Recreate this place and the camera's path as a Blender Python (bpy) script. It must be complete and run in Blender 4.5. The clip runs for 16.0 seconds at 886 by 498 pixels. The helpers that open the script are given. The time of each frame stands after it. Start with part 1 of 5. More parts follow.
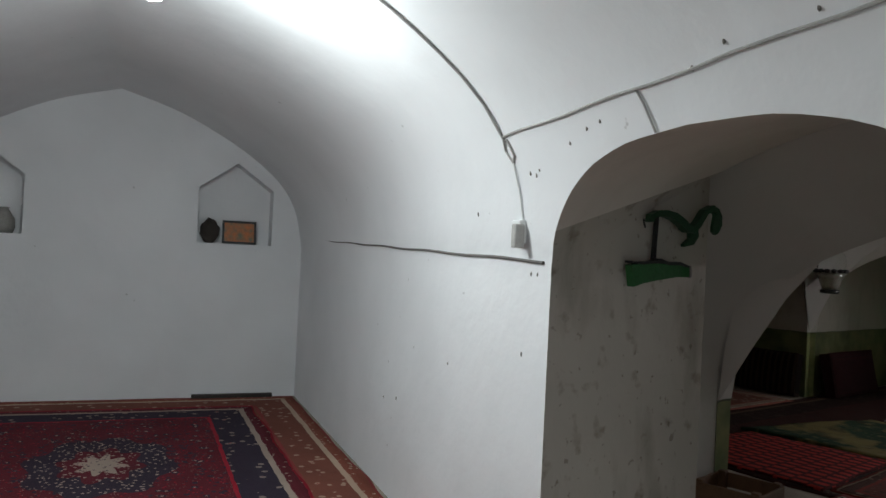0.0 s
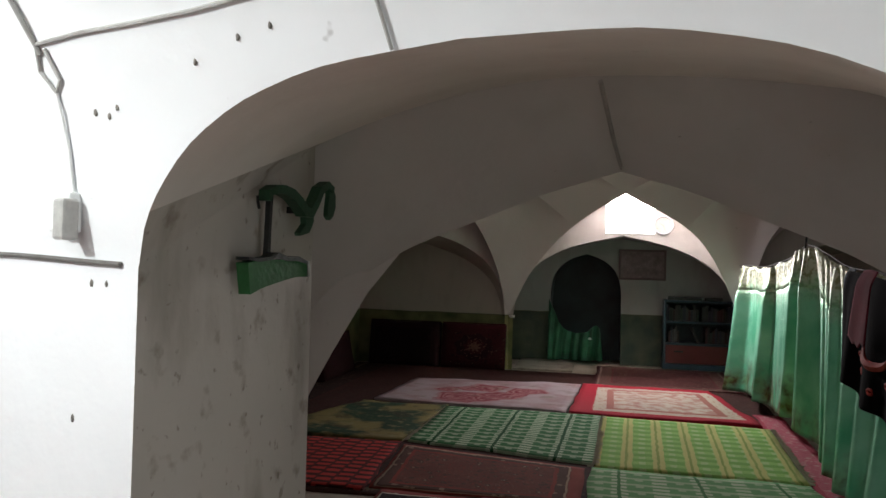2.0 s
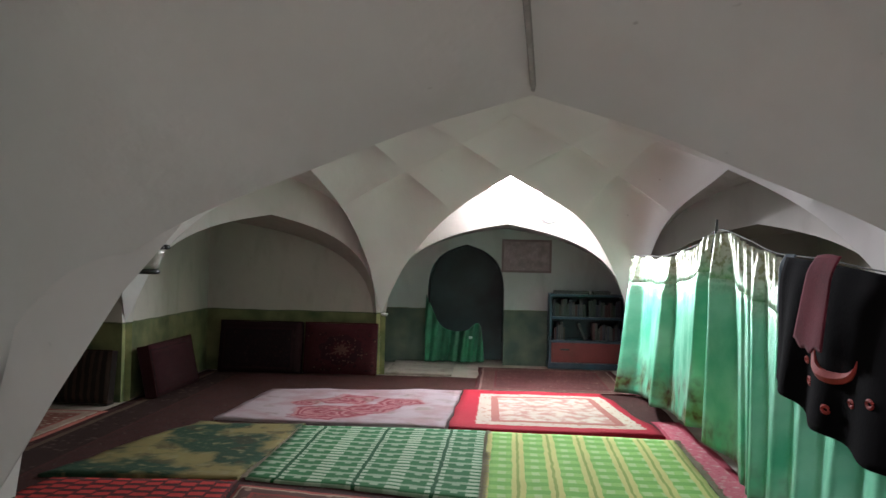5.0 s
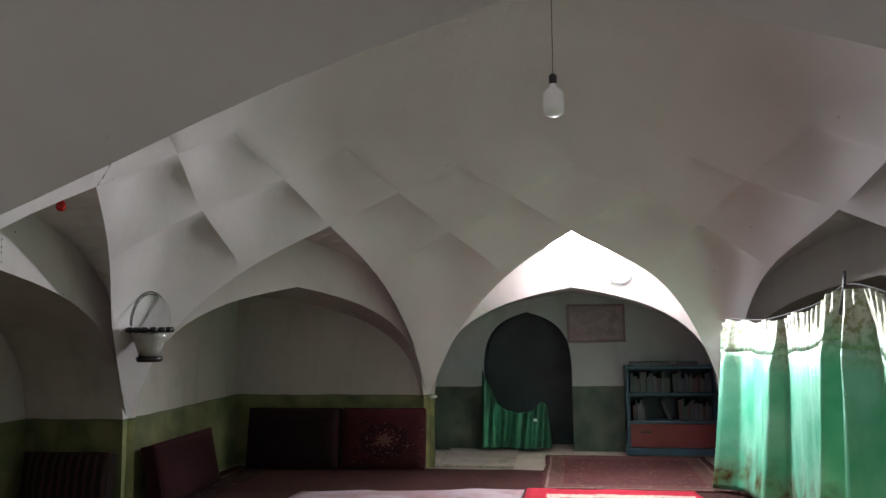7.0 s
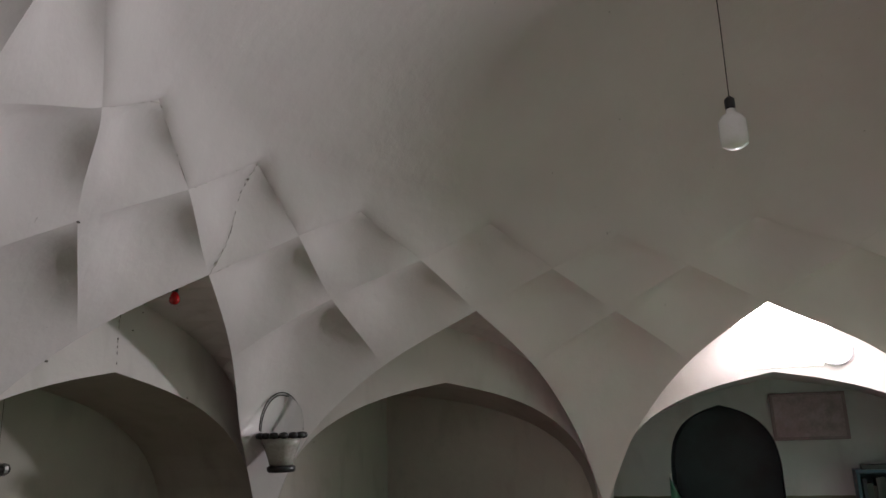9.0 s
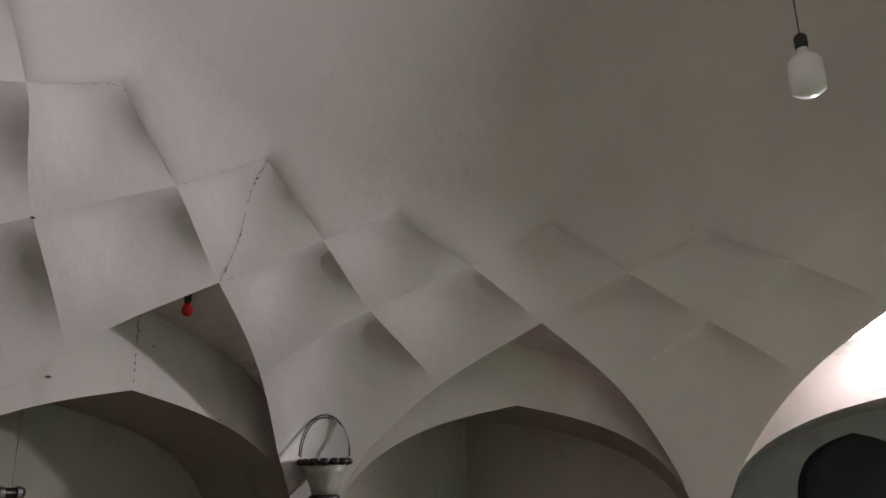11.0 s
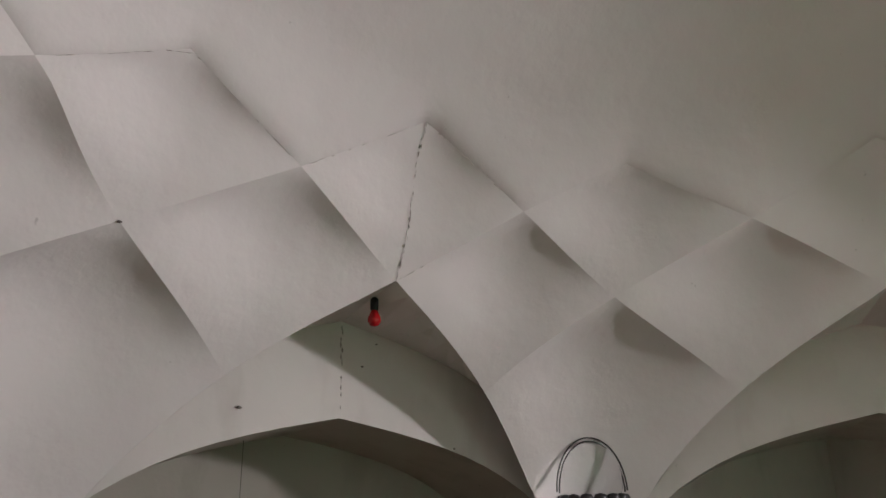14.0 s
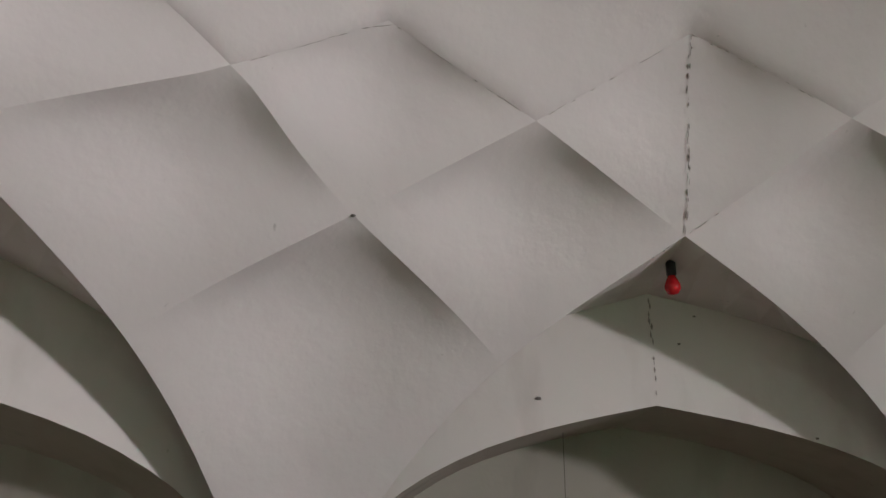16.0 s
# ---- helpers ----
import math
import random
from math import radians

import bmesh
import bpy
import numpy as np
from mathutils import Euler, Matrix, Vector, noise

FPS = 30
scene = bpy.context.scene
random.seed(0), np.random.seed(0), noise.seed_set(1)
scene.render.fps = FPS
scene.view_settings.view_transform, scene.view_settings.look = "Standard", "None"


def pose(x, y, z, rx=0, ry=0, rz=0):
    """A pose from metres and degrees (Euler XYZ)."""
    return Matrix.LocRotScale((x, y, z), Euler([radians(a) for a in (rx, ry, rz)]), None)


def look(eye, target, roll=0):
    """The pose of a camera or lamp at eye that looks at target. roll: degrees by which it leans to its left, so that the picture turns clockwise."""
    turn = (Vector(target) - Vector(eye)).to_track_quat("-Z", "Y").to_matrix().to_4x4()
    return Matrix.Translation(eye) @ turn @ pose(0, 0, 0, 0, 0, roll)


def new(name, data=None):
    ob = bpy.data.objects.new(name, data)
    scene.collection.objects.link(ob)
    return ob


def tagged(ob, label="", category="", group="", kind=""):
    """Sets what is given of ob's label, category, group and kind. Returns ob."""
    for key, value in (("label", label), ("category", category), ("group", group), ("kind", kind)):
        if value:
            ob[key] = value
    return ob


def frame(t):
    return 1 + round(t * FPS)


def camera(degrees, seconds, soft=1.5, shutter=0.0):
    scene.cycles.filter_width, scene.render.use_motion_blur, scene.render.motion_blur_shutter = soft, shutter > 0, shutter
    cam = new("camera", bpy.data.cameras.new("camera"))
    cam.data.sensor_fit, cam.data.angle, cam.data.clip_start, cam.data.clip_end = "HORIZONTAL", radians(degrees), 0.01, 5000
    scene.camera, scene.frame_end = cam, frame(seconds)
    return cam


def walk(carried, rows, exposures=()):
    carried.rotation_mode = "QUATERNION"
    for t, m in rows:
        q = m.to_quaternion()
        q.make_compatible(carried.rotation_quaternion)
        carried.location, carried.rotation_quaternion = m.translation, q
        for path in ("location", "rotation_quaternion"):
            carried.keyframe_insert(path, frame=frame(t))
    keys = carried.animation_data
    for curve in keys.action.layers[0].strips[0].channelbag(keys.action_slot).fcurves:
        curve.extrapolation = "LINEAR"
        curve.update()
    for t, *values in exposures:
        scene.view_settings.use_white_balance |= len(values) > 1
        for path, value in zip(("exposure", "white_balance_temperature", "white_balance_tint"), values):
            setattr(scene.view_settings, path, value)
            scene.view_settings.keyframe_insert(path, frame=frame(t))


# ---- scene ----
cam = camera(60.8, 16.0)
PATH = [
    (0, (0.73, -7.086, 1.417), (-0.866, -5.88, 1.432), 2.8),
    (0.5, (0.376, -6.958, 1.409), (-0.96, -5.47, 1.426), 2.6),
    (1, (0.129, -6.786, 1.402), (-0.91, -5.078, 1.439), 2.8),
    (1.5, (-0.041, -6.61, 1.434), (-0.758, -4.744, 1.473), 2.4),
    (2, (-0.21, -6.595, 1.429), (-0.634, -4.641, 1.463), 1.5),
    (2.5, (-0.299, -6.5, 1.445), (-0.544, -4.515, 1.444), 1.4),
    (3, (-0.27, -6.339, 1.417), (-0.423, -4.345, 1.417), 1.6),
    (5.5, (-0.278, -5.135, 1.386), (-0.385, -3.138, 1.438), 1.3),
    (6, (-0.206, -4.851, 1.386), (-0.388, -2.862, 1.479), 1.1),
    (6.5, (-0.16, -4.534, 1.393), (-0.386, -2.553, 1.549), 0.4),
    (7, (-0.178, -4.262, 1.444), (-0.464, -2.293, 1.648), -0.7),
    (7.5, (-0.191, -4.0, 1.422), (-0.589, -2.059, 1.692), -1.3),
    (8, (-0.116, -3.791, 1.415), (-0.643, -1.893, 1.764), -1.5),
    (8.5, (-0.188, -3.563, 1.422), (-0.79, -1.702, 1.843), -1.9),
    (9, (-0.25, -3.4, 1.433), (-0.946, -1.585, 1.903), -2.0),
    (11.5, (0.041, -2.412, 1.349), (-1.033, -0.831, 1.938), -1.9),
    (12, (-0.033, -2.191, 1.365), (-1.205, -0.689, 1.972), -2.7),
    (12.5, (-0.106, -1.989, 1.378), (-1.433, -0.635, 2.014), -2.8),
    (13, (-0.048, -1.791, 1.382), (-1.526, -0.616, 2.041), -2.2),
    (13.5, (-0.052, -1.567, 1.372), (-1.615, -0.513, 2.041), -1.7),
    (14, (-0.178, -1.338, 1.38), (-1.821, -0.414, 2.047), -1.4),
    (14.5, (-0.248, -1.157, 1.409), (-1.976, -0.366, 2.034), -1.3),
    (15, (-0.265, -0.994, 1.39), (-2.068, -0.427, 2.045), -1.3),
    (15.5, (-0.378, -0.835, 1.443), (-2.252, -0.566, 2.09), -0.5),
    (16, (-0.465, -0.757, 1.436), (-2.357, -0.826, 2.083), 0.3),
]
EXPOSURES = [(0, -1.4, 6500, 10), (1.0, -1.3, 6600, 11), (2.0, -0.7, 6750, 13), (2.5, -0.45, 6800, 13), (3.0, 0.05, 6650, 11), (5.5, 0.6, 6050, 7), (6.5, 0.4, 6000, 8), (7.5, 0.24, 6300, 12), (9.0, 0.06, 6350, 13), (11.5, 0.14, 6500, 15), (12.5, 0.5, 6500, 13), (14.5, 0.42, 6550, 13), (16.0, 0.34, 6500, 12)]
walk(cam, [(t, look(e, g, r)) for t, e, g, r in PATH], EXPOSURES)

# ---- light ----
world = bpy.data.worlds.new("world")
scene.world = world
world.use_nodes = True
world.node_tree.nodes["Background"].inputs["Color"].default_value = (0.35, 0.4, 0.5, 1)
world.node_tree.nodes["Background"].inputs["Strength"].default_value = 0.003


def lamp(name, place, watts, colour, radius):
    data = bpy.data.lights.new(name, "POINT")
    data.energy, data.color, data.shadow_soft_size = watts, colour, radius
    ob = new(name, data)
    ob.location = place
    return ob


HALL_LAMP = (-2.05, -6.33, 2.18)
panel_light = bpy.data.lights.new("panel_light", "AREA")
panel_light.shape, panel_light.size, panel_light.size_y = "RECTANGLE", 0.56, 0.32
panel_light.energy, panel_light.color = 240, (0.99, 0.955, 0.985)
new("panel_light", panel_light).matrix_basis = look((0.08, 3.53, 2.03), (0.36, 2.53, 2.02))
lamp("hall_lamp_light", HALL_LAMP, 165, (0.88, 0.965, 0.97), 0.05)
# added fill that brightens hall and passage; no source is known at this end
fill_light = bpy.data.lights.new("hall_fill", "AREA")
fill_light.shape, fill_light.size, fill_light.size_y = "RECTANGLE", 1.3, 1.9
fill_light.energy, fill_light.color = 45, (0.85, 0.94, 0.96)


# ---- materials ----
def material(name, colour, rough=0.8, dark=0.7, scale=3.0, grain=60.0, bump=0.15, metal=0.0, sheen=0.0, tint=None):
    """Base colour broken up at two scales, with fine relief."""
    m = bpy.data.materials.new(name)
    m.use_nodes = True
    n, l = m.node_tree.nodes, m.node_tree.links
    b = n["Principled BSDF"]
    b.inputs["Roughness"].default_value, b.inputs["Metallic"].default_value = rough, metal
    b.inputs["Sheen Weight"].default_value = sheen
    g = n.new("ShaderNodeNewGeometry")
    n1, n2 = n.new("ShaderNodeTexNoise"), n.new("ShaderNodeTexNoise")
    n1.inputs["Scale"].default_value, n1.inputs["Detail"].default_value = scale, 5
    n2.inputs["Scale"].default_value, n2.inputs["Detail"].default_value = grain, 4
    l.new(g.outputs["Position"], n1.inputs["Vector"])
    l.new(g.outputs["Position"], n2.inputs["Vector"])
    ramp = n.new("ShaderNodeValToRGB")
    ramp.color_ramp.elements[0].position, ramp.color_ramp.elements[1].position = 0.3, 0.62
    low = tint or [c * dark for c in colour]
    ramp.color_ramp.elements[0].color = (*low, 1)
    ramp.color_ramp.elements[1].color = (*colour, 1)
    l.new(n1.outputs["Fac"], ramp.inputs["Fac"])
    mix = n.new("ShaderNodeMix")
    mix.data_type, mix.blend_type = "RGBA", "OVERLAY"
    mix.inputs["Factor"].default_value = 0.25
    l.new(ramp.outputs["Color"], mix.inputs["A"])
    l.new(n2.outputs["Fac"], mix.inputs["B"])
    l.new(mix.outputs["Result"], b.inputs["Base Color"])
    bp = n.new("ShaderNodeBump")
    bp.inputs["Strength"].default_value, bp.inputs["Distance"].default_value = bump, 0.01
    l.new(n2.outputs["Fac"], bp.inputs["Height"])
    l.new(bp.outputs["Normal"], b.inputs["Normal"])
    return m


def plaster(name, colour, dirt=0.12, dado=0.0, grime=0.0, paints=((0.10, 0.135, 0.05), (0.30, 0.28, 0.11))):
    """Brushed lime plaster: broad tone drift, small stains, uneven relief, and a painted dado where it has one."""
    m = bpy.data.materials.new(name)
    m.use_nodes = True
    n, l = m.node_tree.nodes, m.node_tree.links
    b = n["Principled BSDF"]
    b.inputs["Roughness"].default_value = 0.82
    g = n.new("ShaderNodeNewGeometry")
    def tex(scale, detail, stretch=(1, 1, 1)):
        v = n.new("ShaderNodeVectorMath")
        v.operation = "MULTIPLY"
        v.inputs[1].default_value = stretch
        l.new(g.outputs["Position"], v.inputs[0])
        t = n.new("ShaderNodeTexNoise")
        t.inputs["Scale"].default_value, t.inputs["Detail"].default_value = scale, detail
        l.new(v.outputs["Vector"], t.inputs["Vector"])
        return t.outputs["Fac"]
    def ramp(fac, a, b2, c0, c1):
        r = n.new("ShaderNodeValToRGB")
        r.color_ramp.elements[0].position, r.color_ramp.elements[1].position = a, b2
        r.color_ramp.elements[0].color, r.color_ramp.elements[1].color = (*c0, 1), (*c1, 1)
        l.new(fac, r.inputs["Fac"])
        return r.outputs["Color"]
    def blend(mode, fac, a, b2):
        x = n.new("ShaderNodeMix")
        x.data_type, x.blend_type = "RGBA", mode
        x.inputs["Factor"].default_value = fac if not hasattr(fac, "node") else 0
        if hasattr(fac, "node"):
            l.new(fac, x.inputs["Factor"])
        for s, val in (("A", a), ("B", b2)):
            if hasattr(val, "node"):
                l.new(val, x.inputs[s])
            else:
                x.inputs[s].default_value = (*val, 1)
        return x.outputs["Result"]
    base = ramp(tex(1.1, 6), 0.3, 0.65, [c * (1 - dirt) for c in colour], colour)
    if dado:
        paint = ramp(tex(4, 6), 0.32, 0.66, *paints)
        sep = n.new("ShaderNodeSeparateXYZ")
        l.new(g.outputs["Position"], sep.inputs[0])
        wob = n.new("ShaderNodeMath")
        wob.operation = "MULTIPLY_ADD"
        l.new(tex(3, 3), wob.inputs[0])
        wob.inputs[1].default_value = 0.03
        l.new(sep.outputs["Z"], wob.inputs[2])
        step = n.new("ShaderNodeMath")
        step.operation = "LESS_THAN"
        l.new(wob.outputs[0], step.inputs[0])
        step.inputs[1].default_value = dado + 0.015
        base = blend("MIX", step.outputs[0], base, paint)
        step2 = n.new("ShaderNodeMath")
        step2.operation = "COMPARE"
        l.new(wob.outputs[0], step2.inputs[0])
        step2.inputs[1].default_value, step2.inputs[2].default_value = dado + 0.018, 0.006
        base = blend("MIX", step2.outputs[0], base, (0.10, 0.11, 0.06))
    if grime:
        streak = ramp(tex(5, 7, (1, 1, 0.35)), 0.52, 0.75, (1, 1, 1), (0.45, 0.42, 0.36))
        base = blend("MULTIPLY", grime, base, streak)
    if grime > 0.5:
        base = blend("MULTIPLY", 0.75, base, ramp(tex(11, 7), 0.60, 0.74, (1, 1, 1), (0.42, 0.33, 0.25)))
        base = blend("MULTIPLY", 0.6, base, ramp(tex(26, 3), 0.66, 0.72, (1, 1, 1), (0.35, 0.28, 0.22)))
    specks = ramp(tex(17, 2), 0.755, 0.80, (1, 1, 1), (0.4, 0.38, 0.36))
    base = blend("MULTIPLY", 0.5, base, specks)
    l.new(base, b.inputs["Base Color"])
    bp = n.new("ShaderNodeBump")
    bp.inputs["Strength"].default_value, bp.inputs["Distance"].default_value = 0.28, 0.03
    add = n.new("ShaderNodeMath")
    add.operation = "MULTIPLY_ADD"
    l.new(tex(60, 5), add.inputs[0])
    add.inputs[1].default_value = 0.05
    l.new(tex(5, 4), add.inputs[2])
    l.new(add.outputs[0], bp.inputs["Height"])
    l.new(bp.outputs["Normal"], b.inputs["Normal"])
    return m


def glow(name, colour, strength):
    m = bpy.data.materials.new(name)
    m.use_nodes = True
    b = m.node_tree.nodes["Principled BSDF"]
    b.inputs["Base Color"].default_value = (*colour, 1)
    b.inputs["Emission Color"].default_value = (*colour, 1)
    b.inputs["Emission Strength"].default_value = strength
    return m


WHITE_A = plaster("white_limewash", (0.80, 0.81, 0.82), 0.10)
JAMB = plaster("handled_plaster", (0.58, 0.545, 0.50), 0.2, grime=0.8)
VAULT = plaster("vault_plaster", (0.65, 0.605, 0.595), 0.10)
WALL_B = plaster("alcove_plaster", (0.68, 0.635, 0.61), 0.12, dado=0.73, grime=0.25)
# darker copies of the alcove plaster and dado: the recesses' shade in their colour
RECESS_SHADED = plaster("shaded_recess_plaster", (0.46, 0.42, 0.37), 0.15, dado=0.73, grime=0.3, paints=((0.055, 0.08, 0.03), (0.17, 0.165, 0.07)))
RECESS_N_SHADED = plaster("shaded_niche_wall", (0.42, 0.42, 0.42), 0.15, dado=0.73, grime=0.3, paints=((0.035, 0.055, 0.045), (0.09, 0.105, 0.07)))
SPLAY = plaster("splay_plaster", (0.66, 0.635, 0.61), 0.10, grime=0.1)
# less grimy than the jambs, and lightened in place of light from the hall
ARCH_LIT = plaster("lit_arch_plaster", (0.81, 0.765, 0.72), 0.12, grime=0.12)
BLACK = material("black_plastic", (0.015, 0.015, 0.016), 0.4)
CORD = material("dark_cord", (0.05, 0.045, 0.04), 0.7)
CONDUIT = material("grey_conduit", (0.40, 0.39, 0.37), 0.5)
PVC = material("white_plastic", (0.72, 0.73, 0.72), 0.35, 0.9)
GREEN_PAINT = material("green_painted_board", (0.014, 0.06, 0.026), 0.5)
TRAY_GREEN = material("bright_green_paint", (0.02, 0.13, 0.035), 0.5)
STEEL = material("worn_steel", (0.35, 0.34, 0.33), 0.4, metal=0.9)
BLUE_PAINT = material("blue_gloss_paint", (0.025, 0.065, 0.10), 0.4, 0.7)
RED_PAINT = material("red_panel", (0.15, 0.022, 0.02), 0.5)
DARK_CLOTH = material("black_cloth", (0.005, 0.004, 0.005), 1.0)
DARK_CLOTH.node_tree.nodes["Principled BSDF"].inputs["Specular IOR Level"].default_value = 0.04
NICHE_BLUE_BLACK = material("blue_black_niche", (0.02, 0.035, 0.042), 0.5, 0.5)
FLOOR_M = material("earth_floor", (0.34, 0.30, 0.25), 0.9)


# ---- small builders ----
def mesh_from(bm, name):
    me = bpy.data.meshes.new(name)
    bm.to_mesh(me)
    bm.free()
    return me


def part(name, bm, mat, parent=None, label="", smooth=False):
    me = mesh_from(bm, name)
    if mat:
        me.materials.append(mat)
    if smooth:
        me.polygons.foreach_set("use_smooth", [True] * len(me.polygons))
    ob = new(name, me)
    if parent is not None:
        ob.parent = parent
    return tagged(ob, label) if label else ob


def thing(name, label, category, place=(0, 0, 0), turn=0.0, group="", kind=""):
    ob = new(name)
    ob.empty_display_size = 0.05
    ob.matrix_basis = pose(*place, 0, 0, turn)
    return tagged(ob, label, category, group, kind)


def box(bm, lo, hi, bevel=0.0, m=None):
    r = bmesh.ops.create_cube(bm, size=1)
    s = [b - a for a, b in zip(lo, hi)]
    c = [(a + b) / 2 for a, b in zip(lo, hi)]
    for v in r["verts"]:
        v.co = Vector([v.co[i] * s[i] + c[i] for i in range(3)])
    if bevel:
        es = list({e for v in r["verts"] for e in v.link_edges})
        r = bmesh.ops.bevel(bm, geom=es, offset=bevel, segments=2, affect="EDGES", profile=0.5)
    if m is not None:
        for v in {v for v in r["verts"]}:
            v.co = m @ v.co
    return bm


def boxed(lo, hi, bevel=0.0, m=None):
    return box(bmesh.new(), lo, hi, bevel, m)


def grid(bm, pts, close=False):
    """A sheet from rows of points."""
    rows = [[bm.verts.new(p) for p in row] for row in pts]
    for a, b in zip(rows, rows[1:] + ([rows[0]] if close else [])):
        for i in range(len(a) - 1):
            try:
                bm.faces.new((a[i], a[i + 1], b[i + 1], b[i]))
            except ValueError:
                pass
    return bm


def tube(bm, path, radius, sides=8):
    path = [Vector(p) for p in path]
    rings = []
    for i, p in enumerate(path):
        d = (path[min(i + 1, len(path) - 1)] - path[max(i - 1, 0)]).normalized()
        q = d.to_track_quat("Z", "Y")
        rr = radius[i] if isinstance(radius, (list, tuple)) else radius
        rings.append([bm.verts.new(p + q @ Vector((rr * math.cos(a), rr * math.sin(a), 0))) for a in [2 * math.pi * k / sides for k in range(sides)]])
    for a, b in zip(rings, rings[1:]):
        for k in range(sides):
            bm.faces.new((a[k], a[(k + 1) % sides], b[(k + 1) % sides], b[k]))
    bm.faces.new(rings[0][::-1])
    bm.faces.new(rings[-1])
    return bm


def lathe(bm, profile, sides=24, centre=(0, 0, 0)):
    """A turned body from (radius, height) pairs."""
    c = Vector(centre)
    rings = [[bm.verts.new(c + Vector((r * math.cos(2 * math.pi * k / sides), r * math.sin(2 * math.pi * k / sides), z))) for k in range(sides)] for r, z in profile]
    for a, b in zip(rings, rings[1:]):
        for k in range(sides):
            bm.faces.new((a[k], a[(k + 1) % sides], b[(k + 1) % sides], b[k]))
    bm.faces.new(rings[0][::-1])
    bm.faces.new(rings[-1])
    return bm


def curve_through(knots):
    """A smooth monotone curve through (x, y) knots."""
    xs, ys = [k[0] for k in knots], [k[1] for k in knots]
    h = [b - a for a, b in zip(xs, xs[1:])]
    d = [(b - a) / w for a, b, w in zip(ys, ys[1:], h)]
    m = [d[0]] + [0 if p * q <= 0 else 2 * p * q / (p + q) for p, q in zip(d, d[1:])] + [d[-1]]
    def f(x):
        x = min(max(x, xs[0]), xs[-1])
        i = max(k for k in range(len(h)) if xs[k] <= x + 1e-12)
        t = (x - xs[i]) / h[i]
        return ((2 * t**3 - 3 * t**2 + 1) * ys[i] + (t**3 - 2 * t**2 + t) * h[i] * m[i] + (3 * t**2 - 2 * t**3) * ys[i + 1] + (t**3 - t**2) * h[i] * m[i + 1])
    return f


def structure(name, bm, mat, label, smooth=False, thick=0.0, room=(0, 0, 1.2)):
    if thick:
        # thicken away from the room's middle
        bm.normal_update()
        away = sum(f.calc_area() * f.normal.dot((f.calc_center_median() - Vector(room)).normalized()) for f in bm.faces)
    ob = part(name, bm, mat, None, label, smooth)
    ob["kind"] = "structure"
    if thick:
        mod = ob.modifiers.new("thickness", "SOLIDIFY")
        mod.thickness, mod.offset = thick, (1 if away > 0 else -1)
    return ob


# ---- vaulted chamber: sixteen equal ribs over an octagon ----
AP, HALF, SPRING = 3.60, 1.49, 0.72
rib_z = curve_through([(0, 2.92), (0.53, 2.64), (1.13, 2.335), (1.82, 1.93), (2.4, 1.36), (2.76, SPRING)])
arch_h = curve_through([(0, 1), (0.25, 0.935), (0.48, 0.85), (0.69, 0.72), (0.84, 0.56), (0.94, 0.36), (0.985, 0.16), (1, 0)])


rib_d = curve_through([(0, 2.665), (0.199, 2.685), (0.414, 2.738), (0.668, 2.730), (1.0, 2.757)])


def rib(k, m):
    """The point of rib k where it stands over the bearing of m sixteenths of a turn."""
    a = radians(22.5 * (m - k))
    d = rib_d(abs(math.tan(a)))
    s = d * math.tan(a)
    f = radians(22.5 * k)
    z = rib_z(abs(s)) + (0.03 if k % 2 == 0 else -0.04) * max(0.0, 1 - abs(s) / 0.53)
    # the masons set some of the piers' cells a little askew
    low, high = min(1.0, max(0.0, (z - SPRING) / 0.8)), min(1.0, max(0.0, (z - 2.3) / 0.3))
    skew = sum(radians(q) * math.exp(-(((22.5 * m) % 360 - c) / w) ** 2) * h for q, c, w, h in ((1.9, 158, 13, low), (-2.0, 214, 9, high), (-2.0, 78, 7, low), (1.8, 57, 7, low)))
    x, y = d * math.cos(f) - s * math.sin(f), d * math.sin(f) + s * math.cos(f)
    return Vector((x * math.cos(skew) - y * math.sin(skew), x * math.sin(skew) + y * math.cos(skew), z))


def rib_run(k, m0, m1, n=15):
    return [rib(k, m0 + (m1 - m0) * i / (n - 1)) for i in range(n)]


def hollow(u):
    """Depth across a cell: flush at its edges, deepest under the upper ones."""
    rise = min(1.0, u / 0.62)
    return rise * rise * (3 - 2 * rise) * (1 - u**7)


def coons(bm, south, north, west, east, bulge):
    n = len(south)
    c00, c10, c01, c11 = south[0], south[-1], north[0], north[-1]
    mid = (c00 + c10 + c01 + c11) / 4
    out = Vector((mid.x, mid.y, 0)).normalized() * 0.8 + Vector((0, 0, 0.6))
    rows = []
    for j in range(n):
        v = j / (n - 1)
        row = []
        for i in range(n):
            u = i / (n - 1)
            p = south[i] * (1 - v) + north[i] * v + west[j] * (1 - u) + east[j] * u
            p -= c00 * (1 - u) * (1 - v) + c10 * u * (1 - v) + c01 * (1 - u) * v + c11 * u * v
            hump = hollow(u) * hollow(v)
            row.append(p + out * bulge * hump)
        rows.append(row)
    grid(bm, rows)
    return [rows[i][i] - out * 0.003 for i in range(n)]


bm = bmesh.new()
creases = {}
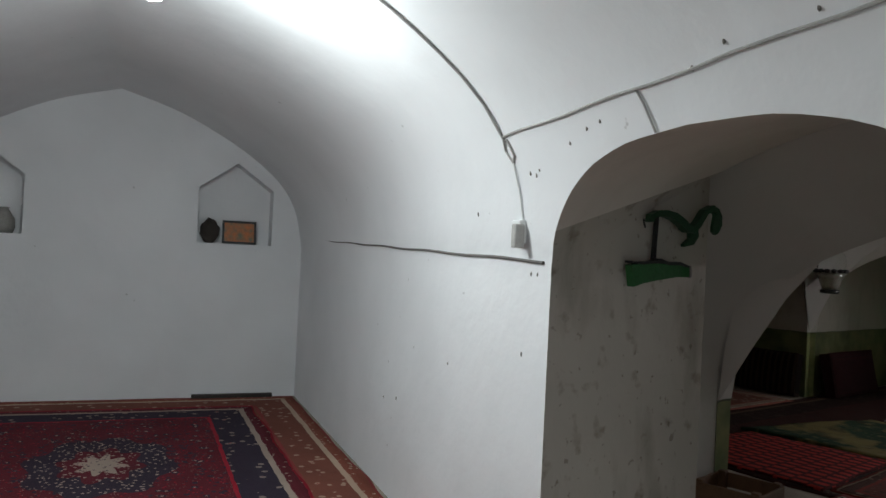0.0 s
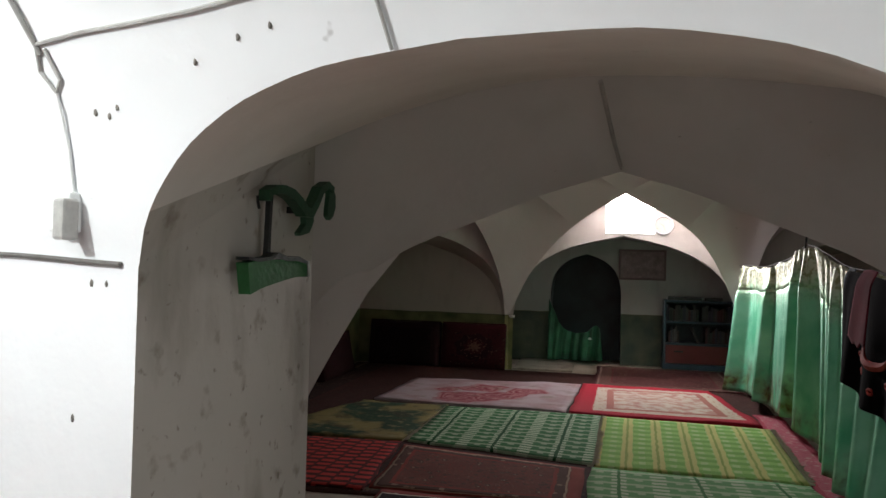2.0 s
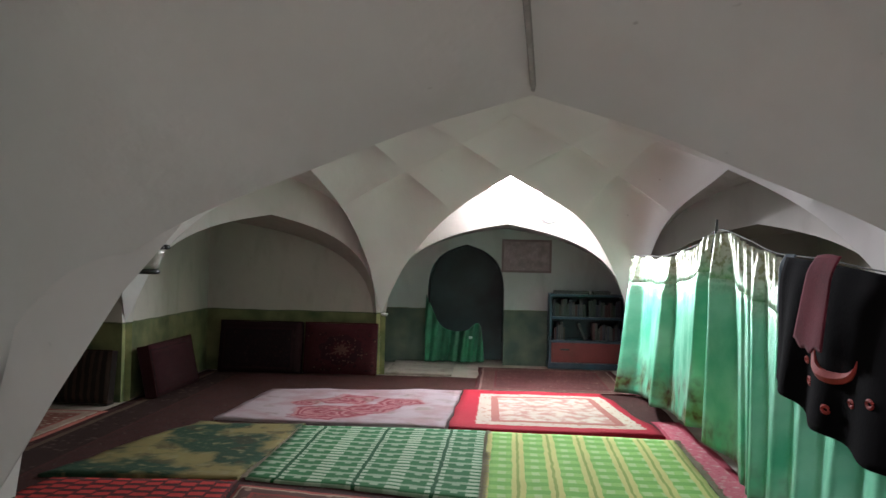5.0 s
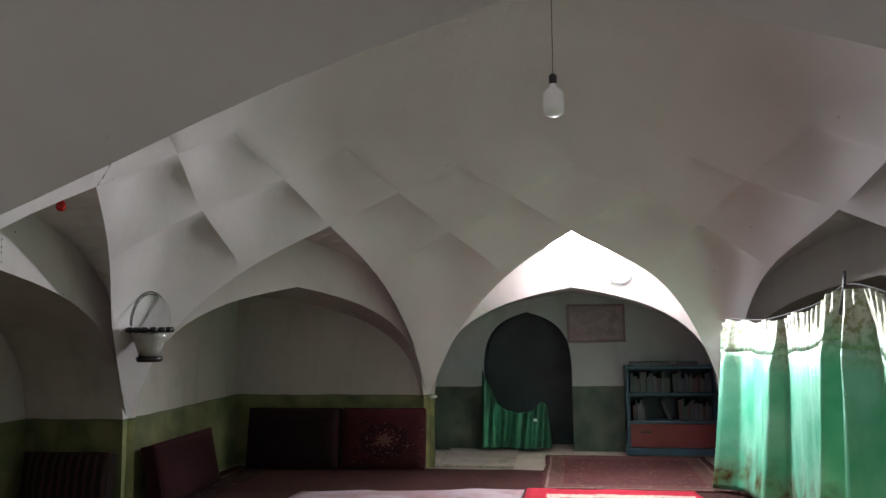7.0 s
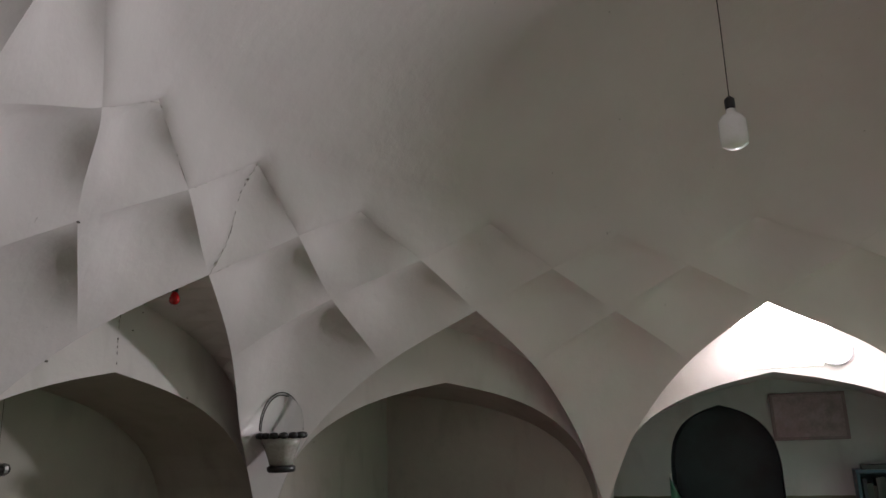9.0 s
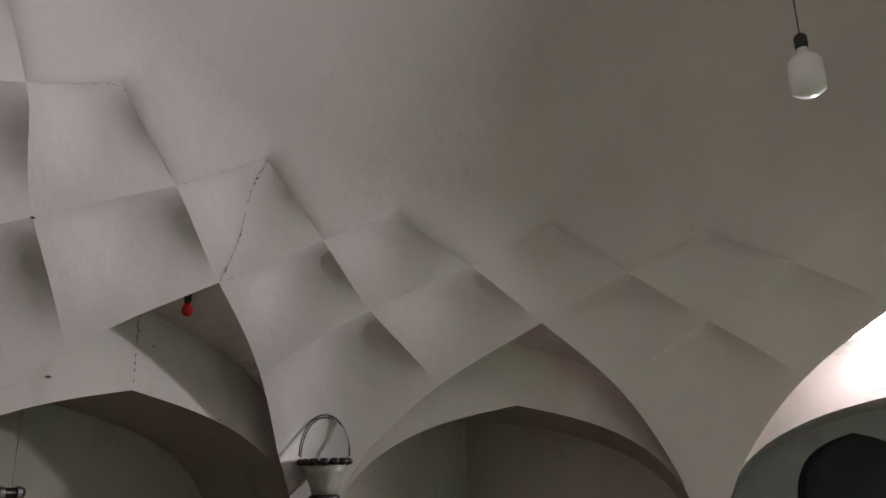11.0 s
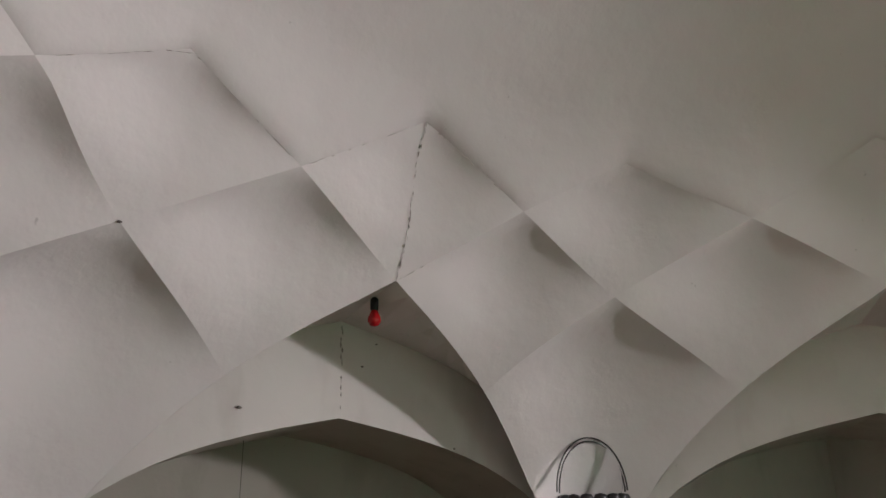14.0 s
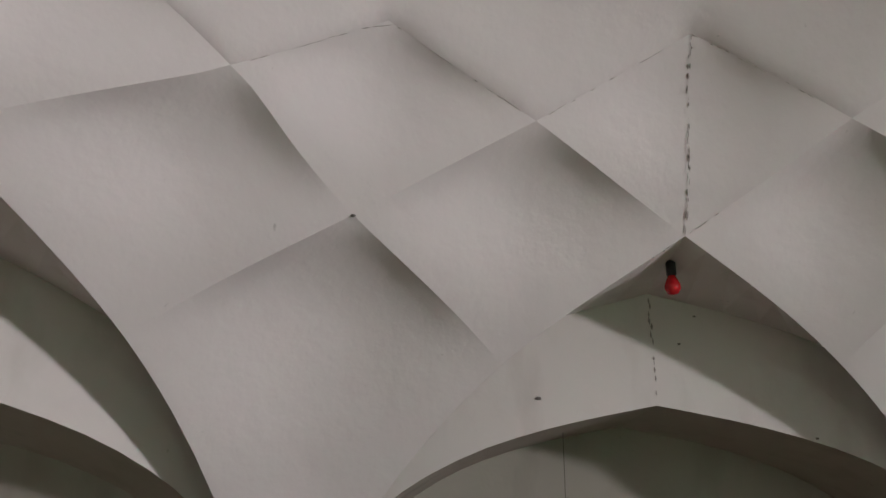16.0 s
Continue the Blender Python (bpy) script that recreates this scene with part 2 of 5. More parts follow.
for j in range(16):
    # topmost cells, under each rib's crown
    creases[j] = coons(bm, rib_run(j + 1, j, j + 0.5), rib_run(j, j - 0.5, j), rib_run(j - 1, j, j - 0.5), rib_run(j, j + 0.5, j), 0.085)
    # second tier
    coons(bm, rib_run(j + 2, j + 0.5, j + 1), rib_run(j + 1, j, j + 0.5), rib_run(j - 1, j + 0.5, j), rib_run(j, j + 1, j + 0.5), 0.105)
    if j % 2:
        coons(bm, rib_run(j + 2, j, j + 0.5), rib_run(j + 1, j - 0.5, j), rib_run(j - 2, j, j - 0.5), rib_run(j - 1, j + 0.5, j), 0.11)
for e in bm.edges:
    e.smooth = len(e.link_faces) > 1
bmesh.ops.remove_doubles(bm, verts=bm.verts, dist=0.002)
structure("ceiling_vault", bm, VAULT, "off-white plastered ribbed vault of diamond cells", True)

bm = bmesh.new()
ring = [p for j in range(16) for p in rib_run(j, j - 0.5, j + 0.5, 17)[:-1]]
rows = []
for i in range(37):
    v = (i / 36) ** 1.5
    w = min(1.0, v / 0.05)
    w = w * w * (3 - 2 * w)
    row = []
    for p in ring + ring[:1]:
        r0 = math.hypot(p.x, p.y)
        r = r0 * (1 - v) * (1 - w) + 2.665 * (1 - v) * w
        z = (p.z + 1.2 * v) * (1 - w) + (2.91 + 1.24 * (1 - (1 - v) ** 2.3) ** 0.95) * w
        row.append(Vector((p.x / r0 * r, p.y / r0 * r, z)))
    rows.append(row)
grid(bm, rows)
bmesh.ops.remove_doubles(bm, verts=bm.verts, dist=0.002)
structure("ceiling_dome", bm, VAULT, "smooth off-white plastered dome crown", True)


south_h = curve_through([(0, 1), (0.215, 0.92), (0.42, 0.82), (0.64, 0.71), (0.78, 0.61), (0.87, 0.5), (0.94, 0.34), (0.985, 0.15), (1, 0)])


def outline(half, spring, apex, base=0.0, n=28, shape=arch_h):
    """Jamb, pointed arch and jamb as (across, up) points."""
    pts = [(-half, base), (-half, base + (spring - base) * 0.5)]
    for i in range(n + 1):
        t = -1 + 2 * i / n
        t = math.copysign(1 - (1 - abs(t)) ** 1.5, t)
        pts.append((t * half, spring + (apex - spring) * shape(abs(t))))
    return pts + [(half, base + (spring - base) * 0.5), (half, base)]


def bay_frame(j):
    """Bay j's own axes: across to the left as one faces out, outward, up."""
    a = radians(22.5 * j)
    out = Vector((math.cos(a), math.sin(a), 0))
    side = Vector((math.sin(a), -math.cos(a), 0))
    return lambda s, o, z: side * s + out * o + Vector((0, 0, z))


BAY_NAMES = {0: "east", 2: "northeast", 4: "north", 6: "northwest", 8: "west", 10: "southwest", 12: "south", 14: "southeast"}
BAY_DEPTH = {0: 0.85, 4: 1.12, 8: 0.85}
for j in range(0, 16, 2):
    at = bay_frame(j)
    south = j == 12
    plane, half, apex = (3.48, 1.33, 1.81) if south else (AP, 1.43, 1.83)
    shift = 0.16 if south else 0.0
    low = outline(half, SPRING, apex, shape=south_h if south else arch_h)
    high = outline(HALF, SPRING + 0.02, 2.30)
    bm = bmesh.new()
    grid(bm, [[at(s + shift, plane, z) for s, z in low], [at(s, AP, z) for s, z in high]])
    left = rib_run(j + 1, j - 1, j, 15)
    right = rib_run(j - 1, j, j + 1, 15)
    over = right[::-1] + left[::-1][1:]
    up = high[2:-2]
    k = len(up)
    soff = [over[round(i * (len(over) - 1) / (k - 1))] for i in range(k)]
    grid(bm, [[at(s, AP, z) for s, z in up], soff])
    structure("wall_" + BAY_NAMES[j] + "_arch", bm, WALL_B, "off-white plastered pointed arch with a green dado")
    bm = bmesh.new()
    if j in BAY_DEPTH:
        back = AP + BAY_DEPTH[j]
        wide = 1.12 if j == 4 else 1.0
        rear = [(s * wide, z) for s, z in low]
        grid(bm, [[at(s, plane, z) for s, z in low], [at(s, back, z) for s, z in rear]])
        if j == 4:
            hole = outline(0.51, 1.0, 1.60)
            grid(bm, [[at(s, back, z) for s, z in rear], [at(s - 0.50, back, z) for s, z in hole]])
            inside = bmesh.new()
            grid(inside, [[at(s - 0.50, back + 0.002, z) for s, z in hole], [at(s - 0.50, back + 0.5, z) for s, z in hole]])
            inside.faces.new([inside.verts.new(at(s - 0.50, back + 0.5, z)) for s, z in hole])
            structure("wall_prayer_niche", inside, NICHE_BLUE_BLACK, "dark blue-black pointed prayer niche")
        else:
            bm.faces.new([bm.verts.new(at(s, back, z)) for s, z in rear])
        structure("wall_" + BAY_NAMES[j], bm, RECESS_N_SHADED if j == 4 else RECESS_SHADED, "plastered alcove recess with a green-yellow dado")
    elif not south:
        deep = AP + 1.6
        grid(bm, [[at(s, plane, z) for s, z in low[2:-2]], [at(s, deep, z) for s, z in low[2:-2]]])
        c = AP * math.sqrt(2)
        grid(bm, [[at(-HALF, AP, 0), at(0, c, 0), at(HALF, AP, 0)], [at(-HALF, AP, 1.95), at(0, c, 1.95), at(HALF, AP, 1.95)]])
        structure("wall_" + BAY_NAMES[j], bm, RECESS_SHADED, "plastered corner alcove with a green-yellow dado")

# ---- vaulted hall, turned a little against the chamber ----
HA = math.atan2(0.274, -0.962)
HU = Vector((math.cos(HA), math.sin(HA), 0))
HN = Vector((-0.274, -0.962, 0)).normalized()
HO = Vector((-1.25, -5.12, 0))
WIDTH, HSPRING, HTOP = 3.3, 1.42, 2.74
hall_half = curve_through([(0, 1.0), (0.27, 0.90), (0.57, 0.72), (0.8, 0.52), (0.9, 0.385), (0.965, 0.22), (1, 0)])


def hall(u, n, z):
    return HO + HU * u + HN * n + Vector((0, 0, z))


def hall_profile(i, n=40):
    """The hall's cross-section from the north foot over the crown to the south foot."""
    a = i / n
    if a < 0.12:
        return 0.0, HSPRING * a / 0.12
    if a > 0.88:
        return WIDTH, HSPRING * (1 - a) / 0.12
    c = math.cos(math.pi * (a - 0.12) / 0.76)
    return WIDTH / 2 * (1 - c), HSPRING + (HTOP - HSPRING) * hall_half(abs(c))


def hall_inset(z):
    """How far the north side of the vault leans in at height z."""
    if z <= HSPRING:
        return 0.0
    lo, hi = 0.0, 1.0
    for _ in range(30):
        mid = (lo + hi) / 2
        if HSPRING + (HTOP - HSPRING) * hall_half(mid) > z:
            lo = mid
        else:
            hi = mid
    return WIDTH / 2 * (1 - lo)


OPEN_L, OPEN_R, OPEN_SPRING, OPEN_TOP = -0.05, -1.68, 1.40, 1.78
open_h = curve_through([(0, 1), (0.3, 0.97), (0.55, 0.87), (0.75, 0.69), (0.9, 0.42), (0.97, 0.2), (1, 0)])


def open_z(u):
    t = abs((u - (OPEN_L + OPEN_R) / 2) / ((OPEN_L - OPEN_R) / 2))
    return OPEN_SPRING + (OPEN_TOP - OPEN_SPRING) * open_h(t) if t < 1 else 0.0


END_W, END_E = 4.79, -5.2
bm = bmesh.new()
prof = [hall_profile(i, 80) for i in range(81)]
def hall_strip(us, low=None):
    rows = []
    for u in us:
        row = []
        for n, z in prof:
            if low and n < WIDTH / 2 and z < low(u):
                z = low(u)
                n = hall_inset(z)
            row.append(hall(u, n, z))
        rows.append(row)
    grid(bm, rows)
hall_strip([END_W + (OPEN_L - END_W) * i / 24 for i in range(25)])
mid_u, half_u = (OPEN_L + OPEN_R) / 2, (OPEN_L - OPEN_R) / 2
hall_strip([mid_u + half_u * math.cos(math.pi * i / 36) for i in range(37)], lambda u: max(OPEN_SPRING, open_z(u)))
hall_strip([OPEN_R + (END_E - OPEN_R) * i / 16 for i in range(17)])
bmesh.ops.remove_doubles(bm, verts=bm.verts, dist=0.0008)
structure("wall_hall_vault", bm, WHITE_A, "white limewashed barrel vault and its side walls", True)

# passage from the hall into the chamber
arch_us = [mid_u + half_u * math.cos(math.pi * i / 36) for i in range(37)]
outer = [hall(OPEN_L, 0, 0), hall(OPEN_L, 0, 0.7)] + [hall(u, hall_inset(max(OPEN_SPRING, open_z(u))), max(OPEN_SPRING, open_z(u))) for u in arch_us] + [hall(OPEN_R, 0, 0.7), hall(OPEN_R, 0, 0)]
IN_L, IN_R, IN_Y, IN_TOP = -1.16, 0.64, -4.25, 2.01
inner = []
for i, p in enumerate(outer):
    k = i - 2
    if 0 <= k <= 36:
        c = math.cos(math.pi * k / 36)
        inner.append(Vector(((IN_L + IN_R) / 2 - (IN_R - IN_L) / 2 * c, IN_Y, IN_TOP - (0.21 * abs(c) ** 1.9 if c > 0 else 0.09 * c * c))))
    else:
        inner.append(Vector((IN_L if i < 2 else IN_R, IN_Y, p.z)))
def passage(name, i0, i1, mat, label):
    bm = bmesh.new()
    grid(bm, [[a.lerp(b, q / 6) for a, b in zip(outer[i0:i1], inner[i0:i1])] for q in range(7)])
    structure(name, bm, mat, label, True)
passage("wall_passage_west", 0, 7, JAMB, "grimy off-white plastered passage jamb")
passage("wall_passage_arch", 6, 35, ARCH_LIT, "cleaner plastered passage arch, lightened as if lit from the hall")
passage("wall_passage_east", 34, len(outer), JAMB, "grimy off-white plastered passage jamb")
at = bay_frame(12)
low = outline(1.33, SPRING, 1.81, n=36, shape=south_h)
south_arch = [at(s + 0.16, 3.48, z) for s, z in low][::-1]
south_back = [Vector((p.x * 1.02 if abs(p.x) > 0.9 else p.x, IN_Y + 0.002, max(p.z, q.z + 0.11) if 1 < i < 39 else p.z)) for i, (p, q) in enumerate(zip(south_arch, inner))]
south_back = [Vector((min(b.x, q.x - 0.05) if q.x < -0.26 else max(b.x, q.x + 0.05), b.y, b.z)) for b, q in zip(south_back, inner)]
bm = bmesh.new()
grid(bm, [inner, south_back])
grid(bm, [[a.lerp(b, q / 4) for a, b in zip(south_back, south_arch)] for q in range(5)])
structure("wall_south", bm, SPLAY, "off-white plastered splay above the chamber entrance", True)


# hall end wall with two niches
bm = bmesh.new()
NICHES = [(0.62, 0.335, 1.42, 1.99, 2.17), (2.70, 0.335, 1.42, 1.99, 2.17)]
top = curve_through([(p[0], p[1]) for p in [(hall_profile(i, 80)) for i in range(10, 41)] if True][:1] + [(hall_profile(i, 80)) for i in range(11, 41)])
def end_top(n):
    n = n if n <= WIDTH / 2 else WIDTH - n
    return max(top(max(n, 0.0)), HSPRING)
cols = sorted({round(WIDTH * i / 40, 4) for i in range(41)} | {round(c[0] + c[1] * q, 4) for c in NICHES for q in (-1, -0.5, 0, 0.5, 1)})
def niche_head(c, n):
    t = abs(n - c[0]) / c[1]
    return c[4] - (c[4] - c[3] + 0.06) * t if t < 0.5 else c[3] + 0.06 - 0.12 * (t - 0.5) / 0.5
for a, b in zip(cols, cols[1:]):
    m = (a + b) / 2
    hole = [c for c in NICHES if abs(m - c[0]) < c[1]]
    def quad(z0a, z0b, z1a, z1b, d=0.0):
        bm.faces.new([bm.verts.new(hall(END_W + d, n, z)) for n, z in ((a, z0a), (b, z0b), (b, z1b), (a, z1a))])
    if hole:
        c = hole[0]
        quad(0, 0, c[2], c[2])
        quad(niche_head(c, a), niche_head(c, b), end_top(a) + 0.05, end_top(b) + 0.05)
        quad(c[2], c[2], niche_head(c, a), niche_head(c, b), 0.22)
        for f in (lambda n: c[2], lambda n: niche_head(c, n)):
            bm.faces.new([bm.verts.new(hall(END_W + d, n, f(n))) for n, d in ((a, 0), (b, 0), (b, 0.22), (a, 0.22))])
    else:
        quad(0, 0, end_top(a) + 0.05, end_top(b) + 0.05)
for c in NICHES:
    for s in (-1, 1):
        n = c[0] + s * c[1]
        bm.faces.new([bm.verts.new(hall(END_W + d, n, z)) for d, z in ((0, c[2]), (0.22, c[2]), (0.22, niche_head(c, n)), (0, niche_head(c, n)))])
bmesh.ops.remove_doubles(bm, verts=bm.verts, dist=0.001)
structure("wall_hall_west", bm, WHITE_A, "white limewashed end wall with two pointed niches")

# unseen hall east end, its doorway added to go with the fill lamp
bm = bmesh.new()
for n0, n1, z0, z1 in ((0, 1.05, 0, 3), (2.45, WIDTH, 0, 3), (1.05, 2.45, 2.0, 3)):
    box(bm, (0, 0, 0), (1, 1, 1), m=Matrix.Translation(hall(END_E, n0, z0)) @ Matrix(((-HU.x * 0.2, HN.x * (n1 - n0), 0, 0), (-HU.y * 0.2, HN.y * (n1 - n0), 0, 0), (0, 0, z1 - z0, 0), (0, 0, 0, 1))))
structure("wall_hall_east", bm, WHITE_A, "unseen white limewashed end wall with an added doorway")
fill_lamp = new("hall_fill", fill_light)
fill_lamp.matrix_basis = look(hall(END_E - 0.1, WIDTH / 2, 1.0), hall(END_E + 2, WIDTH / 2, 1.0))

bm = bmesh.new()
grid(bm, [[Vector((x, y, 0)) for x in (-9, -3, 3, 9)] for y in (-11, -4, 2, 8)])
structure("floor", bm, FLOOR_M, "packed earth floor under the carpets", thick=0.1)


# ---- patterned cloth ----
class Pattern:
    """A small node writer for woven patterns in the sheet's own metres."""

    def __init__(self, name, rough=0.95, sheen=0.0, fibre=0.5):
        self.m = bpy.data.materials.new(name)
        self.m.use_nodes = True
        self.n, self.l = self.m.node_tree.nodes, self.m.node_tree.links
        self.b = self.n["Principled BSDF"]
        self.b.inputs["Roughness"].default_value = rough
        self.b.inputs["Specular IOR Level"].default_value = 0.15
        self.b.inputs["Sheen Weight"].default_value = sheen
        uv = self.n.new("ShaderNodeUVMap")
        wob = self.n.new("ShaderNodeTexNoise")
        wob.inputs["Scale"].default_value = 9
        self.l.new(uv.outputs["UV"], wob.inputs["Vector"])
        add = self.n.new("ShaderNodeVectorMath")
        add.operation = "MULTIPLY_ADD"
        self.l.new(wob.outputs["Color"], add.inputs[0])
        add.inputs[1].default_value = (0.03, 0.03, 0)
        self.l.new(uv.outputs["UV"], add.inputs[2])
        self.vec = add.outputs["Vector"]
        sep = self.n.new("ShaderNodeSeparateXYZ")
        self.l.new(self.vec, sep.inputs[0])
        self.u, self.v = sep.outputs["X"], sep.outputs["Y"]
        fine = self.noise(260, 3)
        bp = self.n.new("ShaderNodeBump")
        bp.inputs["Strength"].default_value, bp.inputs["Distance"].default_value = fibre, 0.006
        self.l.new(fine, bp.inputs["Height"])
        self.l.new(bp.outputs["Normal"], self.b.inputs["Normal"])
        self.fine = fine

    def put(self, sock, val):
        if hasattr(val, "node"):
            self.l.new(val, sock)
        elif isinstance(val, tuple):
            sock.default_value = (*val, 1)
        else:
            sock.default_value = val

    def op(self, kind, *args):
        x = self.n.new("ShaderNodeMath")
        x.operation = kind
        for i, v in enumerate(args):
            self.put(x.inputs[i], v)
        return x.outputs[0]

    def noise(self, scale, detail=4):
        x = self.n.new("ShaderNodeTexNoise")
        x.inputs["Scale"].default_value, x.inputs["Detail"].default_value = scale, detail
        self.l.new(self.vec, x.inputs["Vector"])
        return x.outputs["Fac"]

    def cells(self, scale):
        x = self.n.new("ShaderNodeTexVoronoi")
        x.inputs["Scale"].default_value = scale
        self.l.new(self.vec, x.inputs["Vector"])
        return x.outputs["Distance"]

    def below(self, a, b):
        return self.op("LESS_THAN", a, b)

    def wave(self, c, period, width):
        """1 in a stripe of that width once every period."""
        return self.below(self.op("FRACT", self.op("DIVIDE", c, period)), width / period)

    def both(self, a, b):
        return self.op("MULTIPLY", a, b)

    def either(self, a, b):
        return self.op("MAXIMUM", a, b)

    def mix(self, fac, a, b, mode="MIX"):
        x = self.n.new("ShaderNodeMix")
        x.data_type, x.blend_type = "RGBA", mode
        self.put(x.inputs["Factor"], fac)
        self.put(x.inputs["A"], a)
        self.put(x.inputs["B"], b)
        return x.outputs["Result"]

    def soft(self, fac, lo, hi):
        x = self.n.new("ShaderNodeMapRange")
        self.put(x.inputs["Value"], fac)
        x.inputs["From Min"].default_value, x.inputs["From Max"].default_value = lo, hi
        return x.outputs[0]

    def edge(self, w, h):
        return self.op("MINIMUM", self.op("MINIMUM", self.u, self.op("SUBTRACT", w, self.u)), self.op("MINIMUM", self.v, self.op("SUBTRACT", h, self.v)))

    def done(self, colour, worn=0.35):
        c = self.mix(worn, colour, self.mix(self.soft(self.noise(3.5, 6), 0.3, 0.7), (0.30, 0.27, 0.25), (0.85, 0.82, 0.8)), "MULTIPLY")
        c = self.mix(0.35, c, self.mix(self.fine, (0.2, 0.2, 0.2), (0.8, 0.8, 0.8)), "OVERLAY")
        self.l.new(c, self.b.inputs["Base Color"])
        return self.m


def persian(name, w, h, field, border, accent, cream, band=0.3, medallion=0.0):
    p = Pattern(name)
    d = p.edge(w, h)
    motif = p.cells(13)
    small = p.cells(30)
    c = p.mix(p.below(motif, 0.28), field, p.mix(p.below(motif, 0.13), border, cream))
    c = p.mix(p.both(p.below(small, 0.22), p.below(0.45, p.noise(7))), c, accent)
    c = p.mix(p.both(p.below(p.cells(19), 0.3), p.below(0.5, p.noise(5))), c, border)
    c = p.mix(p.both(p.below(p.cells(41), 0.2), p.below(0.5, p.noise(4))), c, p.mix(0.5, cream, field))
    if medallion:
        x = p.op("DIVIDE", p.op("SUBTRACT", p.u, w / 2), medallion * 1.5)
        y = p.op("DIVIDE", p.op("SUBTRACT", p.v, h / 2), medallion)
        r = p.op("SQRT", p.op("ADD", p.both(x, x), p.both(y, y)))
        lobes = p.op("MULTIPLY_ADD", p.op("SINE", p.op("MULTIPLY", p.op("ARCTAN2", y, x), 8)), 0.08, r)
        med = p.mix(p.below(small, 0.26), border, cream)
        c = p.mix(p.below(lobes, 1.0), c, med)
        c = p.mix(p.below(lobes, 0.55), c, p.mix(p.below(small, 0.3), field, cream))
        c = p.mix(p.below(lobes, 0.3), c, p.mix(p.below(small, 0.24), cream, border))
    flower = p.mix(p.below(p.cells(12), 0.24), border, p.mix(p.below(p.cells(27), 0.2), p.mix(0.35, cream, border), accent))
    c = p.mix(p.below(d, band), c, flower)
    c = p.mix(p.both(p.below(d, band), p.below(band - 0.025, d)), c, accent)
    c = p.mix(p.both(p.below(d, band * 0.35), p.below(band * 0.25, d)), c, cream)
    c = p.mix(p.below(d, band * 0.25), c, p.mix(p.below(p.cells(22), 0.22), field, cream))
    c = p.mix(p.below(d, 0.03), c, accent)
    return p.done(c)


def plaid(name, ground, light, dark, step, line):
    """A woven check: columns of solid blocks between pale dashed stripes, with a dark line down every second stripe."""
    p = Pattern(name)
    block = p.wave(p.u, step, step * 0.62)
    stripe = p.op("SUBTRACT", 1.0, block)
    c = p.mix(p.both(block, p.wave(p.v, step * 0.55, step * 0.15)), ground, p.mix(0.35, light, ground))
    c = p.mix(p.both(p.wave(p.op("ADD", p.u, -step * 0.22), step, step * 0.2), p.wave(p.op("ADD", p.v, step * 0.14), step * 0.55, step * 0.2)), c, p.mix(0.3, light, ground))
    c = p.mix(p.both(stripe, p.wave(p.v, step * 0.275, step * 0.17)), c, light)
    c = p.mix(p.wave(p.op("ADD", p.u, -step * 0.76), step * 2, line * 1.6), c, dark)
    return p.done(c, 0.25)


